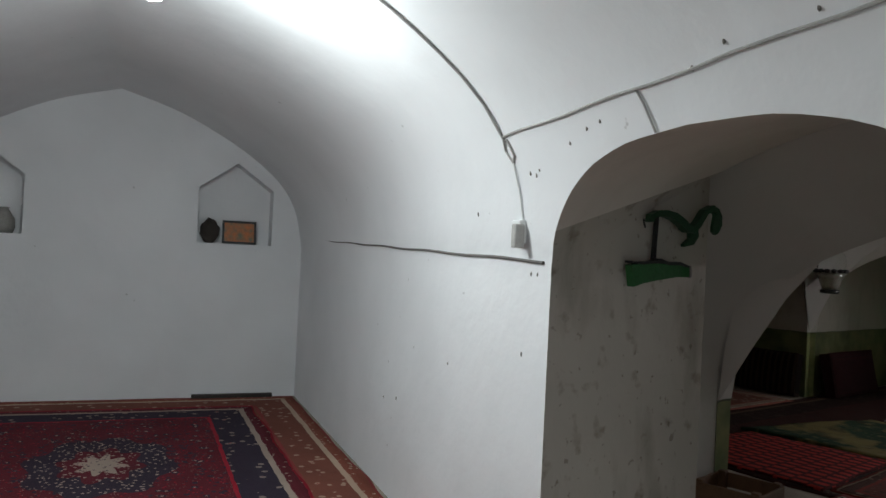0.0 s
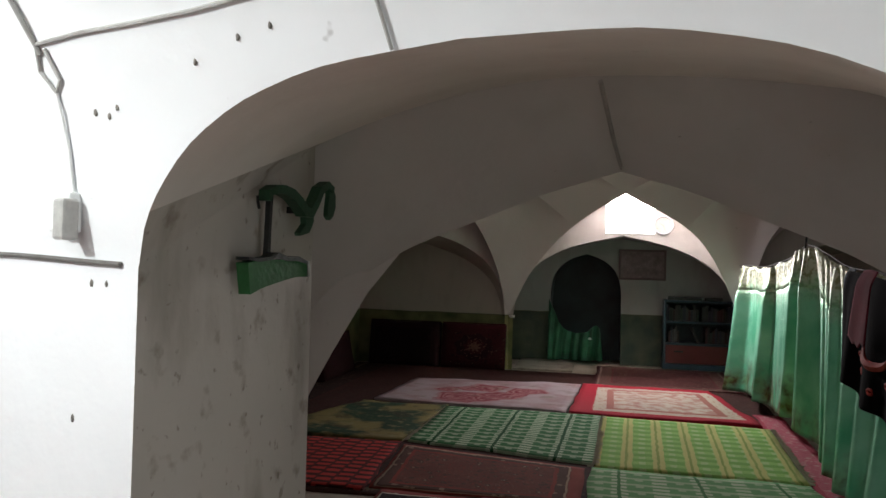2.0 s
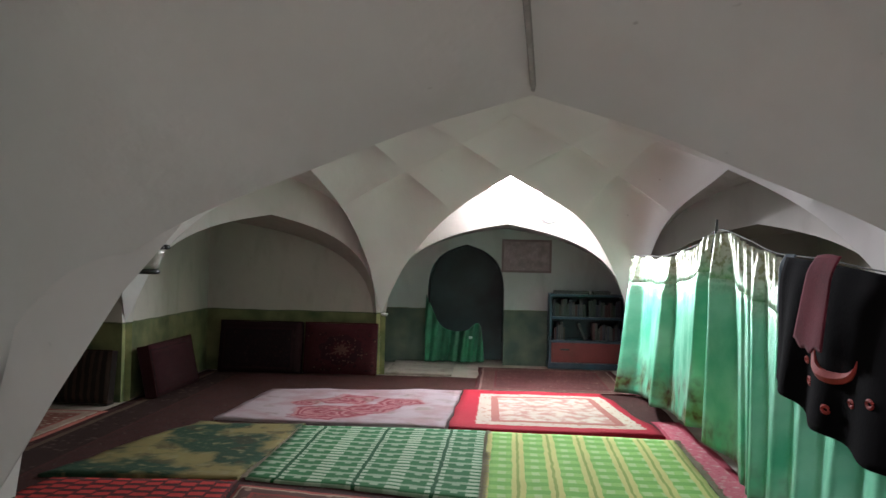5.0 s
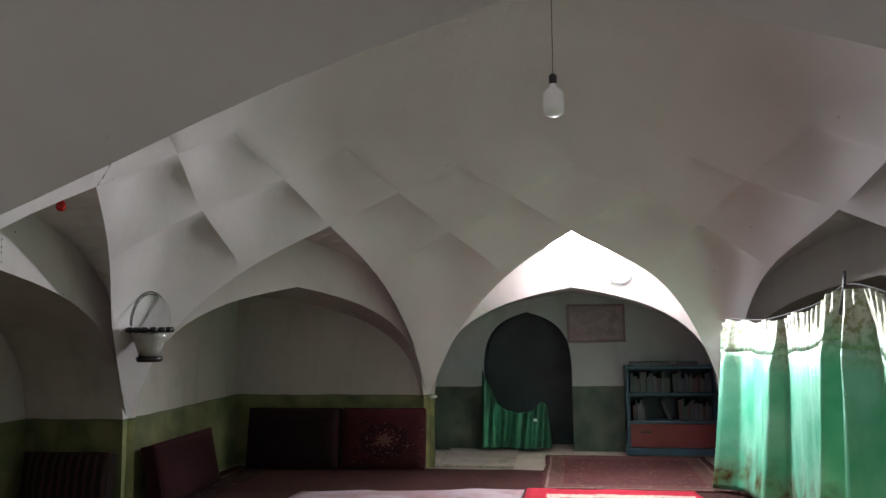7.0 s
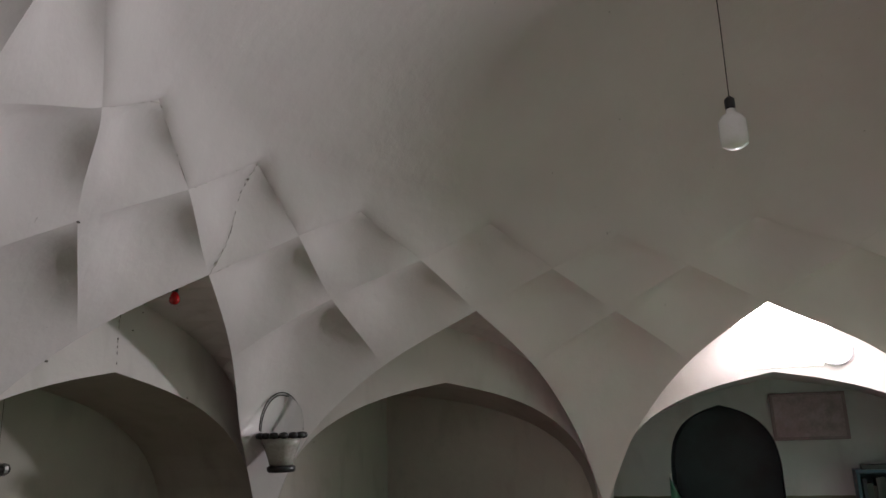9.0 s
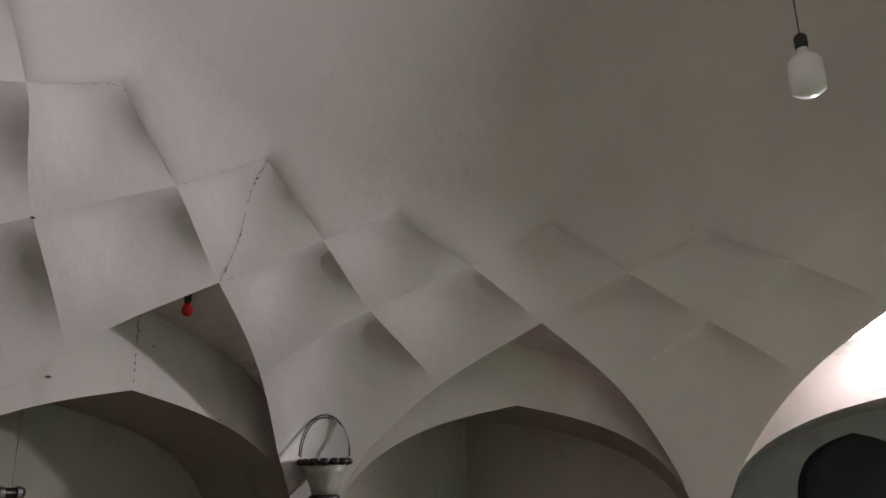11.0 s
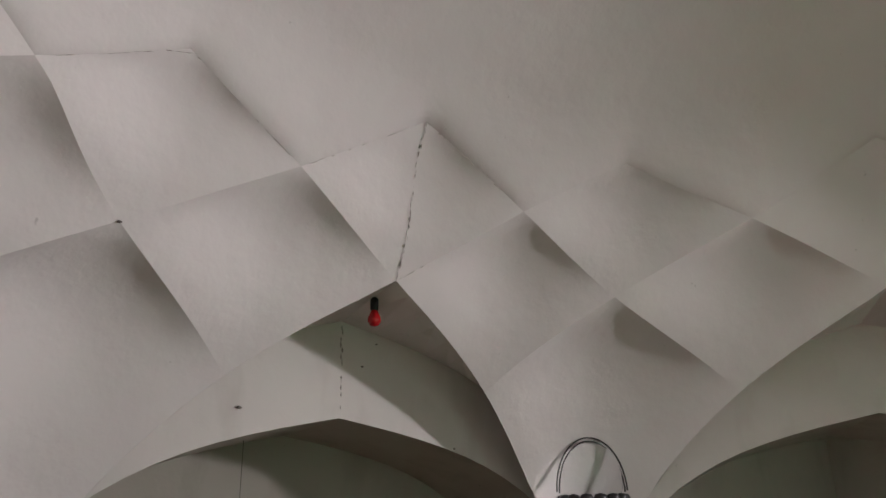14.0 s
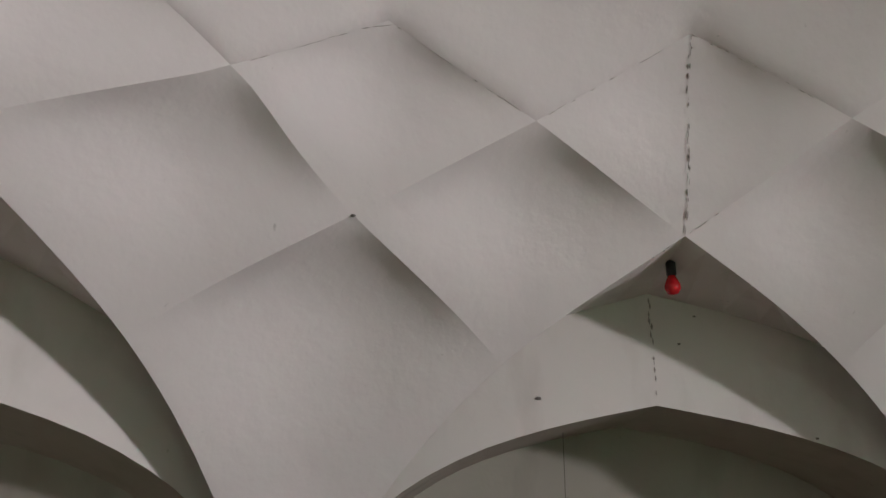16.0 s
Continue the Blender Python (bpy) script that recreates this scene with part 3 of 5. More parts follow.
def rug(name, label, corners, mat, z=0.012, thick=0.01, wave=0.006, fringe=None, seed=1, group="carpets on the floor"):
    """A cloth or carpet lying on the floor between four corners, with soft waves and a thick edge."""
    a, b, c, d = [Vector((*q, 0)) for q in corners]
    w, h = ((b - a).length + (c - d).length) / 2, ((d - a).length + (c - b).length) / 2
    nu, nv = max(6, int(w / 0.07)), max(6, int(h / 0.07))
    bm = bmesh.new()
    uv = bm.loops.layers.uv.new("UVMap")
    vs = []
    for j in range(nv + 1):
        row = []
        for i in range(nu + 1):
            u, v = i / nu, j / nv
            p = (a * (1 - u) + b * u) * (1 - v) + (d * (1 - u) + c * u) * v
            e = noise.noise(Vector((p.x * 1.7 + seed * 7, p.y * 1.7, seed)))
            f = noise.noise(Vector((p.x * 5 + seed * 3, p.y * 5, seed + 4)))
            rim = 1.0 if 0 < i < nu and 0 < j < nv else 0.0
            jig = 0.026 * noise.noise(Vector((p.x * 2.3, p.y * 2.3, seed + 9))) * (1 - rim)
            row.append((bm.verts.new((p.x + jig, p.y + jig, z + max(0, (e * 0.7 + f * 0.3) * wave * 1.6) + wave * 0.2 * rim)), (u * w, v * h)))
        vs.append(row)
    for j in range(nv):
        for i in range(nu):
            q = (vs[j][i], vs[j][i + 1], vs[j + 1][i + 1], vs[j + 1][i])
            f = bm.faces.new([x[0] for x in q])
            f.smooth = True
            for loop, x in zip(f.loops, q):
                loop[uv].uv = x[1]
    loop_ids = [vs[0][i] for i in range(nu + 1)] + [vs[j][nu] for j in range(1, nv + 1)] + [vs[nv][i] for i in range(nu - 1, -1, -1)] + [vs[j][0] for j in range(nv - 1, 0, -1)]
    low = [bm.verts.new((x[0].co.x, x[0].co.y, max(0.0005, z - thick))) for x in loop_ids]
    k = len(low)
    for i in range(k):
        p, q = loop_ids[i], loop_ids[(i + 1) % k]
        f = bm.faces.new((q[0], p[0], low[i], low[(i + 1) % k]))
        for loop, t in zip(f.loops, (q[1], p[1], p[1], q[1])):
            loop[uv].uv = t
    ob = thing(name, label, "rug", group=group)
    part("weave", bm, mat, ob)
    if fringe:
        rnd = random.Random(seed)
        for (p, q, out) in ((a, d, (a - b).normalized()), (b, c, (b - a).normalized())):
            fr = bmesh.new()
            n = int((q - p).length / 0.025)
            for i in range(n):
                s = p.lerp(q, (i + 0.5) / n) + Vector((0, 0, z))
                e = s + out * (0.035 + 0.02 * rnd.random()) + Vector((rnd.uniform(-0.01, 0.01), rnd.uniform(-0.01, 0.01), -0.004))
                tube(fr, [s, e], 0.004, 4)
            part("fringe", fr, fringe, ob, "cream cotton fringe")
    return ob


RED, NAVY, CREAM = (0.11, 0.014, 0.022), (0.035, 0.026, 0.042), (0.38, 0.30, 0.25)
FRINGE = material("cream_fringe", (0.55, 0.5, 0.4), 0.9)

# chamber floor, from the walls in
base_mat = persian("worn_brown_red_carpet", 7.0, 7.0, (0.045, 0.015, 0.013), (0.028, 0.013, 0.011), (0.06, 0.018, 0.015), (0.10, 0.065, 0.045), 0.5)
rug("wall_to_wall_carpet", "worn dark red-brown carpet over the chamber floor", [(-3.55, -2.2), (1.45, -2.2), (1.45, 3.5), (-3.55, 3.5)], base_mat, 0.008, 0.008, 0.002)
rug("entrance_carpet", "worn brown patterned carpet at the entrance", [(-1.4, -4.3), (1.2, -4.3), (1.2, -2.15), (-1.4, -2.15)], persian("entrance_carpet_pile", 2.6, 2.15, (0.12, 0.05, 0.04), (0.08, 0.05, 0.04), (0.3, 0.1, 0.1), (0.45, 0.4, 0.34), 0.35), 0.010, 0.01, 0.004, seed=21)
rose = Pattern("rose_blanket_pile")
rc = rose.mix(rose.soft(rose.noise(3, 4), 0.45, 0.6), (0.35, 0.28, 0.30), (0.30, 0.20, 0.215))
curl = rose.op("MULTIPLY_ADD", rose.noise(4, 5), 0.42, -0.21)
for cx, cy, r in ((0.85, 0.42, 0.34), (1.22, 0.62, 0.26), (0.92, 1.05, 0.27), (1.42, 0.95, 0.22), (0.55, 0.85, 0.14)):
    dx, dy = rose.op("SUBTRACT", rose.u, cx), rose.op("SUBTRACT", rose.v, cy)
    far = rose.op("ADD", rose.op("SQRT", rose.op("ADD", rose.op("MULTIPLY", dx, dx), rose.op("MULTIPLY", dy, dy))), curl)
    petals = rose.op("MULTIPLY_ADD", rose.op("SINE", rose.op("MULTIPLY_ADD", far, 70.0, rose.op("MULTIPLY", rose.op("ARCTAN2", dy, dx), 2.0))), 0.5, 0.5)
    bloom = rose.mix(petals, (0.20, 0.03, 0.045), (0.34, 0.15, 0.16))
    rc = rose.mix(rose.soft(far, r, r * 0.86), rc, bloom)
rc = rose.mix(rose.both(rose.soft(rose.noise(5, 4), 0.58, 0.68), 0.6), rc, (0.20, 0.16, 0.13))
rug("rose_blanket", "white and pink plush blanket with large red roses", [(-2.49, 0.80), (-0.56, 0.70), (-0.47, 2.50), (-2.40, 2.25)], rose.done(rc, 0.2), 0.028, 0.018, 0.014, seed=2)
cr = Pattern("red_border_rug_pile")
d = cr.edge(1.72, 1.88)
cc = cr.mix(cr.soft(cr.noise(9, 5), 0.45, 0.58), (0.50, 0.42, 0.36), (0.40, 0.22, 0.19))
cc = cr.mix(cr.below(d, 0.34), cc, cr.mix(cr.below(cr.cells(16), 0.25), (0.48, 0.40, 0.33), (0.38, 0.17, 0.14)))
cc = cr.mix(cr.both(cr.below(d, 0.40), cr.below(0.33, d)), cc, (0.34, 0.13, 0.11))
cc = cr.mix(cr.below(cr.op("MULTIPLY_ADD", cr.noise(14), 0.06, d), 0.24), cc, (0.36, 0.012, 0.03))
rug("red_border_rug", "cream rug with a broad crimson border", [(-0.53, 0.70), (1.20, 0.66), (0.97, 2.55), (-0.45, 2.52)], cr.done(cc, 0.2), 0.030, 0.02, 0.012, seed=3)
rug("green_check_blanket", "dark green and white woven check blanket", [(-1.70, -0.82), (-0.28, -1.10), (-0.22, 0.70), (-1.70, 0.66)], plaid("green_check_weave", (0.035, 0.15, 0.055), (0.40, 0.50, 0.36), (0.015, 0.08, 0.03), 0.25, 0.016), 0.024, 0.014, 0.010, FRINGE, 4)
st = Pattern("lime_stripe_weave")
sc = st.mix(st.wave(st.v, 0.16, 0.08), (0.20, 0.42, 0.10), (0.30, 0.52, 0.15))
sc = st.mix(st.both(st.wave(st.v, 0.16, 0.07), st.wave(st.u, 0.11, 0.05)), sc, (0.42, 0.58, 0.26))
sc = st.mix(st.wave(st.op("ADD", st.u, 0.03), 0.23, 0.085), sc, (0.55, 0.54, 0.20))
sc = st.mix(st.wave(st.op("ADD", st.u, 0.0), 0.23, 0.02), sc, (0.28, 0.36, 0.10))
rug("lime_stripe_blanket", "lime green and yellow striped woven blanket", [(-0.27, -1.16), (1.13, -1.18), (1.24, 0.60), (-0.21, 0.68)], st.done(sc, 0.2), 0.020, 0.012, 0.010, FRINGE, 5)
rug("pale_check_blanket", "pale green and white checked blanket", [(-0.30, -2.12), (1.20, -2.10), (1.14, -1.2), (-0.29, -1.18)], plaid("pale_check_weave", (0.16, 0.36, 0.16), (0.50, 0.60, 0.42), (0.08, 0.22, 0.09), 0.26, 0.014), 0.018, 0.01, 0.008, None, 6)
rk = Pattern("red_grid_weave")
kc = rk.mix(rk.wave(rk.op("ADD", rk.v, rk.op("MULTIPLY", rk.wave(rk.u, 0.22, 0.11), 0.03)), 0.10, 0.045), (0.40, 0.035, 0.03), (0.06, 0.015, 0.015))
kc = rk.mix(rk.wave(rk.u, 0.11, 0.018), kc, (0.09, 0.015, 0.015))
rug("red_grid_rug", "red rug with a black woven grid", [(-2.95, -2.15), (-1.64, -2.12), (-1.74, -0.86), (-2.85, -0.95)], rk.done(kc, 0.2), 0.020, 0.012, 0.006, None, 7)
rug("brown_carpet_runner", "faded brown and red patterned carpet runner", [(-1.62, -2.06), (-0.33, -2.04), (-0.32, -1.20), (-1.70, -0.95)], persian("brown_runner_pile", 1.3, 1.0, (0.16, 0.055, 0.045), (0.10, 0.05, 0.04), (0.25, 0.05, 0.04), (0.35, 0.24, 0.17), 0.14), 0.016, 0.008, 0.006, None, 8)
rug("floral_prayer_rug", "dark prayer rug with a white floral border", [(-1.55, -3.05), (-0.95, -3.05), (-0.95, -2.1), (-1.55, -2.1)], persian("floral_prayer_pile", 0.6, 0.95, (0.2, 0.03, 0.03), (0.03, 0.025, 0.03), (0.25, 0.05, 0.05), (0.6, 0.55, 0.48), 0.16), 0.018, 0.008, 0.005, None, 9)
rug("pink_prayer_rug", "faded pink patterned prayer rug", [(-0.92, -3.05), (-0.33, -3.05), (-0.33, -2.08), (-0.92, -2.08)], persian("pink_prayer_pile", 0.6, 0.95, (0.45, 0.2, 0.24), (0.5, 0.3, 0.33), (0.35, 0.1, 0.13), (0.6, 0.5, 0.5), 0.12), 0.019, 0.009, 0.005, None, 10)
rug("pink_runner_rug", "pink and red floral runner along the curtain", [(1.13, -2.1), (1.42, -2.1), (1.46, 1.3), (1.22, 1.3)], persian("pink_runner_pile", 0.27, 3.4, (0.48, 0.13, 0.17), (0.5, 0.25, 0.26), (0.35, 0.05, 0.08), (0.6, 0.42, 0.4), 0.05), 0.013, 0.006, 0.006, None, 11)
lf = Pattern("leaf_blanket_pile")
lc = lf.mix(lf.soft(lf.noise(1.7, 4), 0.46, 0.53), (0.022, 0.05, 0.028), (0.19, 0.155, 0.06))
lc = lf.mix(lf.both(lf.soft(lf.noise(4.4, 5), 0.55, 0.62), 0.7), lc, (0.045, 0.04, 0.02))
lc = lf.mix(lf.both(lf.soft(lf.noise(11, 4), 0.56, 0.66), 0.7), lc, (0.20, 0.18, 0.09))
rug("leaf_blanket", "crumpled ochre and dark green leaf-patterned blanket", [(-2.95, -0.92), (-1.74, -0.86), (-1.70, 0.70), (-2.55, 0.62)], lf.done(lc, 0.2), 0.024, 0.014, 0.03, None, 12)
rug("alcove_carpet", "red patterned carpet before the prayer niche", [(-0.35, 2.6), (1.35, 2.6), (1.38, 4.35), (-0.3, 4.35)], persian("alcove_carpet_pile", 1.7, 1.75, (0.065, 0.02, 0.02), (0.085, 0.04, 0.034), (0.085, 0.018, 0.02), (0.17, 0.115, 0.10), 0.25), 0.016, 0.01, 0.004, None, 13)
rug("west_alcove_rug", "pale patterned rug in the side alcove", [(-4.3, -0.9), (-3.5, -0.9), (-3.5, 1.0), (-4.3, 1.0)], persian("west_alcove_pile", 0.8, 1.9, (0.2, 0.08, 0.06), (0.35, 0.25, 0.2), (0.3, 0.1, 0.08), (0.5, 0.42, 0.34), 0.16), 0.012, 0.008, 0.004, None, 14)


def hall_xy(u, n):
    q = hall(u, n, 0)
    return (q.x, q.y)


rug("hall_under_carpet", "brown-red patterned carpet against the hall walls", [hall_xy(-1.0, 0.03), hall_xy(4.74, 0.03), hall_xy(4.74, 3.2), hall_xy(-1.0, 3.2)], persian("hall_under_pile", 5.74, 3.17, (0.25, 0.075, 0.05), (0.20, 0.07, 0.05), (0.28, 0.05, 0.05), (0.52, 0.40, 0.30), 0.42), 0.010, 0.009, 0.003, None, 15, "carpets in the hall")
rug("hall_medallion_carpet", "crimson carpet with a navy border and cream medallion", [hall_xy(1.0, 0.42), hall_xy(4.27, 0.46), hall_xy(4.27, 2.72), hall_xy(1.0, 2.72)], persian("hall_medallion_pile", 3.27, 2.28, RED, NAVY, (0.32, 0.015, 0.03), CREAM, 0.42, 0.42), 0.026, 0.012, 0.004, None, 16, "carpets in the hall")

bm = boxed((0, 0, 0), (0.72, 0.05, 0.035), 0.004)
plank = thing("wooden_plank", "dark stained wooden plank lying by the wall", "plank")
plank.matrix_basis = Matrix.Translation(hall(END_W - 0.03, 0.22, 0.008)) @ Matrix.Rotation(math.atan2(HN.y, HN.x) + 0.02, 4, "Z")
part("board", bm, material("dark_board", (0.035, 0.028, 0.024), 0.7), plank)

# raised plaster threshold of the prayer alcove
bm = boxed((-1.42, 3.60, 0.0), (-0.62, 4.70, 0.03), 0.01)
structure("floor_threshold", bm, plaster("threshold_plaster", (0.30, 0.27, 0.23), 0.4, grime=0.9), "worn pale plaster threshold beside the niche")


# ---- curtain across the chamber ----
def cloth_mat(name, colour, dark, rough=0.45, sheen=0.0, weave=90.0):
    m = material(name, colour, rough, 0.7, 5.0, weave, 0.1, sheen=sheen, tint=dark)
    m.node_tree.nodes["Principled BSDF"].inputs["Transmission Weight"].default_value = 0.0
    return m


def curtain_cloth(name, heading, hem):
    """Green satin printed with a cream heading that thins out downwards and an olive hem."""
    p = Pattern(name, 0.1)
    height = p.op("ADD", p.v, p.op("MULTIPLY_ADD", p.noise(9, 5), 0.26, -0.13))
    green = p.mix(p.soft(p.noise(3, 4), 0.35, 0.65), (0.12, 0.58, 0.34), (0.36, 0.82, 0.60))
    cream = p.mix(p.soft(p.noise(34, 4), 0.47, 0.6), (0.64, 0.68, 0.56), (0.34, 0.36, 0.20))
    c = p.mix(p.soft(height, heading - 0.10, heading + 0.12), cream, green)
    olive = p.mix(p.soft(p.noise(18, 4), 0.42, 0.58), (0.16, 0.26, 0.10), (0.10, 0.07, 0.03))
    c = p.mix(p.both(p.soft(height, hem, hem + 0.2), p.soft(p.noise(6, 3), 0.36, 0.6)), c, olive)
    p.l.new(c, p.b.inputs["Base Color"])
    p.b.inputs["Roughness"].default_value = 0.40
    p.b.inputs["Metallic"].default_value = 0.4
    through_light = p.n.new("ShaderNodeBsdfTranslucent")
    p.l.new(c, through_light.inputs["Color"])
    mix = p.n.new("ShaderNodeMixShader")
    mix.inputs[0].default_value = 0.05
    p.l.new(p.b.outputs[0], mix.inputs[1])
    p.l.new(through_light.outputs[0], mix.inputs[2])
    p.l.new(mix.outputs[0], p.n["Material Output"].inputs["Surface"])
    return p.m


cord_z = curve_through([(-3.3, 1.30), (-2.05, 1.385), (-1.6, 1.43), (-1.0, 1.465), (-0.5, 1.56), (0.1, 1.645), (0.5, 1.565), (1.0, 1.515), (1.9, 1.465), (2.8, 1.48), (3.5, 1.475)])
hem_z = curve_through([(-3.4, 0.05), (-2.0, 0.05), (-0.5, 0.08), (0.3, 0.16), (1.5, 0.11), (2.7, 0.04), (3.5, 0.04)])


def curtain(label, keys, seed, heading, mat, out):
    """A hung cloth. keys: for each fold line its y at the cord, its y at the hem, and how far it lies towards the room at full drop;
    out: how far the hem sweeps into the room at the cloth's two ends."""
    nu, nv = 380, 32
    def along(i, u):
        f = u * (len(keys) - 1)
        k = min(int(f), len(keys) - 2)
        w = f - k
        return keys[k][i] * (1 - w) + keys[k + 1][i] * w
    def soft(i, u):
        return sum(along(i, min(1, max(0, u + d * 0.011))) for d in (-0.9, -0.3, 0.3, 0.9)) / 4
    def place(u, v):
        y = along(0, u) * (1 - v) + along(1, u) * v
        gather = 0.3 + 0.7 * min(1, v / 0.25) ** 0.8
        x = 1.40 - soft(2, u) * gather * (1 + 0.25 * v)
        x += 0.008 * noise.noise(Vector((y * 6, v * 1.2, seed))) + 0.002 * math.sin(33 * y + 5 * v + seed)
        # small gathers where the cloth is bunched on the cord
        x += 0.014 * math.exp(-v * 7) * math.sin(70 * y + 9 * v)
        sag = 0.03 * abs(math.sin(y * 4.6 + seed)) * (1 - v) ** 2
        z = (cord_z(y) - sag) * (1 - v) + (hem_z(y) + 0.02 * noise.noise(Vector((y * 4, 0.5, seed)))) * v
        sweep = out[0] * (1 - u) + out[1] * u
        return Vector((x - sweep * v**1.5, y, z)), (keys[0][0] - y, v)
    ob = thing("curtain", label, "curtain", group="curtains across the chamber")
    def piece(name, j0, j1, lab):
        bm = bmesh.new()
        uv = bm.loops.layers.uv.new("UVMap")
        rows = []
        for j in range(j0, j1 + 1):
            row = []
            for i in range(nu + 1):
                p, q = place(i / nu, j / nv)
                row.append((bm.verts.new(p), q))
            rows.append(row)
        for a, b2 in zip(rows, rows[1:]):
            for i in range(nu):
                q = (a[i], a[i + 1], b2[i + 1], b2[i])
                f = bm.faces.new([x[0] for x in q])
                for loop, x in zip(f.loops, q):
                    loop[uv].uv = x[1]
        q = part(name, bm, mat, ob, lab, True)
        q.modifiers.new("thickness", "SOLIDIFY").thickness = 0.002
    k = max(2, round(heading * nv))
    piece("cloth", k, nv, "green satin with deep folds")
    piece("lace_band", 0, k, "cream and pale green lace heading")
    return ob


SATIN = curtain_cloth("green_satin", 0.20, 0.72)
SATIN_WIDE = curtain_cloth("green_satin_wide_heading", 0.22, 0.84)
curtain("narrow green satin curtain gathered against the pier", [(3.42, 3.40, 0.0), (3.2, 3.18, -0.12), (3.05, 3.0, 0.0), (2.9, 2.86, -0.1), (2.74, 2.72, 0.0)], 5, 0.2, SATIN, (0.0, 0.04))
curtain("green satin curtain with a lace heading, hung from a sloping cord", [(2.74, 2.70, 0.11), (2.68, 2.64, 0.13), (2.56, 2.50, -0.02), (2.3, 2.26, -0.05), (2.05, 2.02, -0.03), (1.86, 1.86, 0.0), (1.66, 1.68, 0.03), (1.48, 1.52, 0.07), (1.34, 1.40, 0.09), (1.28, 1.30, 0.0), (1.22, 1.20, -0.01), (0.95, 0.9, 0.02), (0.72, 0.7, 0.05), (0.6, 0.6, 0.05), (0.4, 0.5, 0.07), (0.27, 0.42, 0.09), (0.21, 0.32, -0.01), (0.12, 0.17, -0.05)], 11, 0.2, SATIN, (0.12, 0.0))
curtain("long green satin curtain with a wide lace heading", [(0.11, 0.14, 0.0), (0.08, 0.11, 0.04), (0.03, 0.04, 0.08), (-0.01, -0.12, 0.02), (-0.06, -0.34, -0.06), (-0.12, -0.46, -0.04), (-0.26, -0.58, 0.0), (-0.38, -0.74, 0.025), (-0.42, -0.78, 0.0), (-0.54, -0.9, 0.03), (-0.58, -0.94, 0.01), (-0.7, -1.04, 0.05), (-0.75, -1.13, -0.02), (-0.9, -1.26, 0.01), (-1.08, -1.40, 0.05), (-1.13, -1.50, -0.03), (-1.3, -1.64, 0.01), (-1.46, -1.76, 0.05), (-1.51, -1.86, -0.03), (-1.7, -2.0, 0.01), (-1.86, -2.14, 0.05), (-1.92, -2.24, -0.03), (-2.12, -2.38, 0.01), (-2.3, -2.5, 0.05), (-2.36, -2.6, -0.02), (-2.6, -2.8, 0.0), (-3.0, -3.1, 0.03)], 23, 0.22, SATIN_WIDE, (0.0, 0.26))
bm = bmesh.new()
tube(bm, [(1.40, 3.5 - 0.1 * i, cord_z(3.5 - 0.1 * i)) for i in range(69)], 0.004, 6)
cord = thing("hanging_line", "dark sagging cord that carries the curtains", "cord")
part("rope", bm, CORD, cord)
bm = bmesh.new()
tube(bm, [(1.36, 0.12, 1.48), (1.39, 0.12, 1.64), (1.40, 0.13, 1.72)], 0.009, 8)
part("toggle", bm, BLACK, cord, "black wooden peg tied into the cord")

# ---- clothes hung over the curtain cord ----
def draped(name, label, mat, tops, foots, x0, amp, folds, seed):
    ob = thing(name, label, "garment")
    ty = curve_through([(i / (len(tops) - 1), q[0]) for i, q in enumerate(tops)])
    tz = curve_through([(i / (len(tops) - 1), q[1]) for i, q in enumerate(tops)])
    fy = curve_through([(i / (len(foots) - 1), q[0]) for i, q in enumerate(foots)])
    fz = curve_through([(i / (len(foots) - 1), q[1]) for i, q in enumerate(foots)])
    def at2(u, v):
        w = math.sin(2 * math.pi * folds * u + seed + 1.5 * v) + 0.4 * math.sin(5 * folds * u + 3 * v + seed)
        return Vector((x0 - amp * (0.2 + 0.8 * v) * (1 + w) - 0.03 * math.sin(min(1, v * 4) * math.pi / 2), ty(u) * (1 - v) + fy(u) * v, tz(u) * (1 - v) + fz(u) * v + 0.01 * math.sin(17 * u + seed) * v))
    bm = bmesh.new()
    nu, nv = max(16, folds * 9), 24
    grid(bm, [[at2(i / nu, j / nv) for i in range(nu + 1)] for j in range(nv + 1)])
    q = part("cloth", bm, mat, ob, "", True)
    mod = q.modifiers.new("thickness", "SOLIDIFY")
    mod.thickness = 0.006
    return ob, at2


shawl, on_shawl = draped("black_shawl", "black shawl with red embroidery hung over the curtain", DARK_CLOTH, [(-1.48, 1.44), (-1.8, 1.42), (-2.15, 1.39), (-2.6, 1.35)], [(-1.44, 0.82), (-1.75, 0.72), (-2.15, 0.65), (-2.6, 0.62)], 1.27, 0.018, 3, 3)
EMB = material("red_embroidery", (0.40, 0.04, 0.03), 0.8)
spots = random.Random(12)
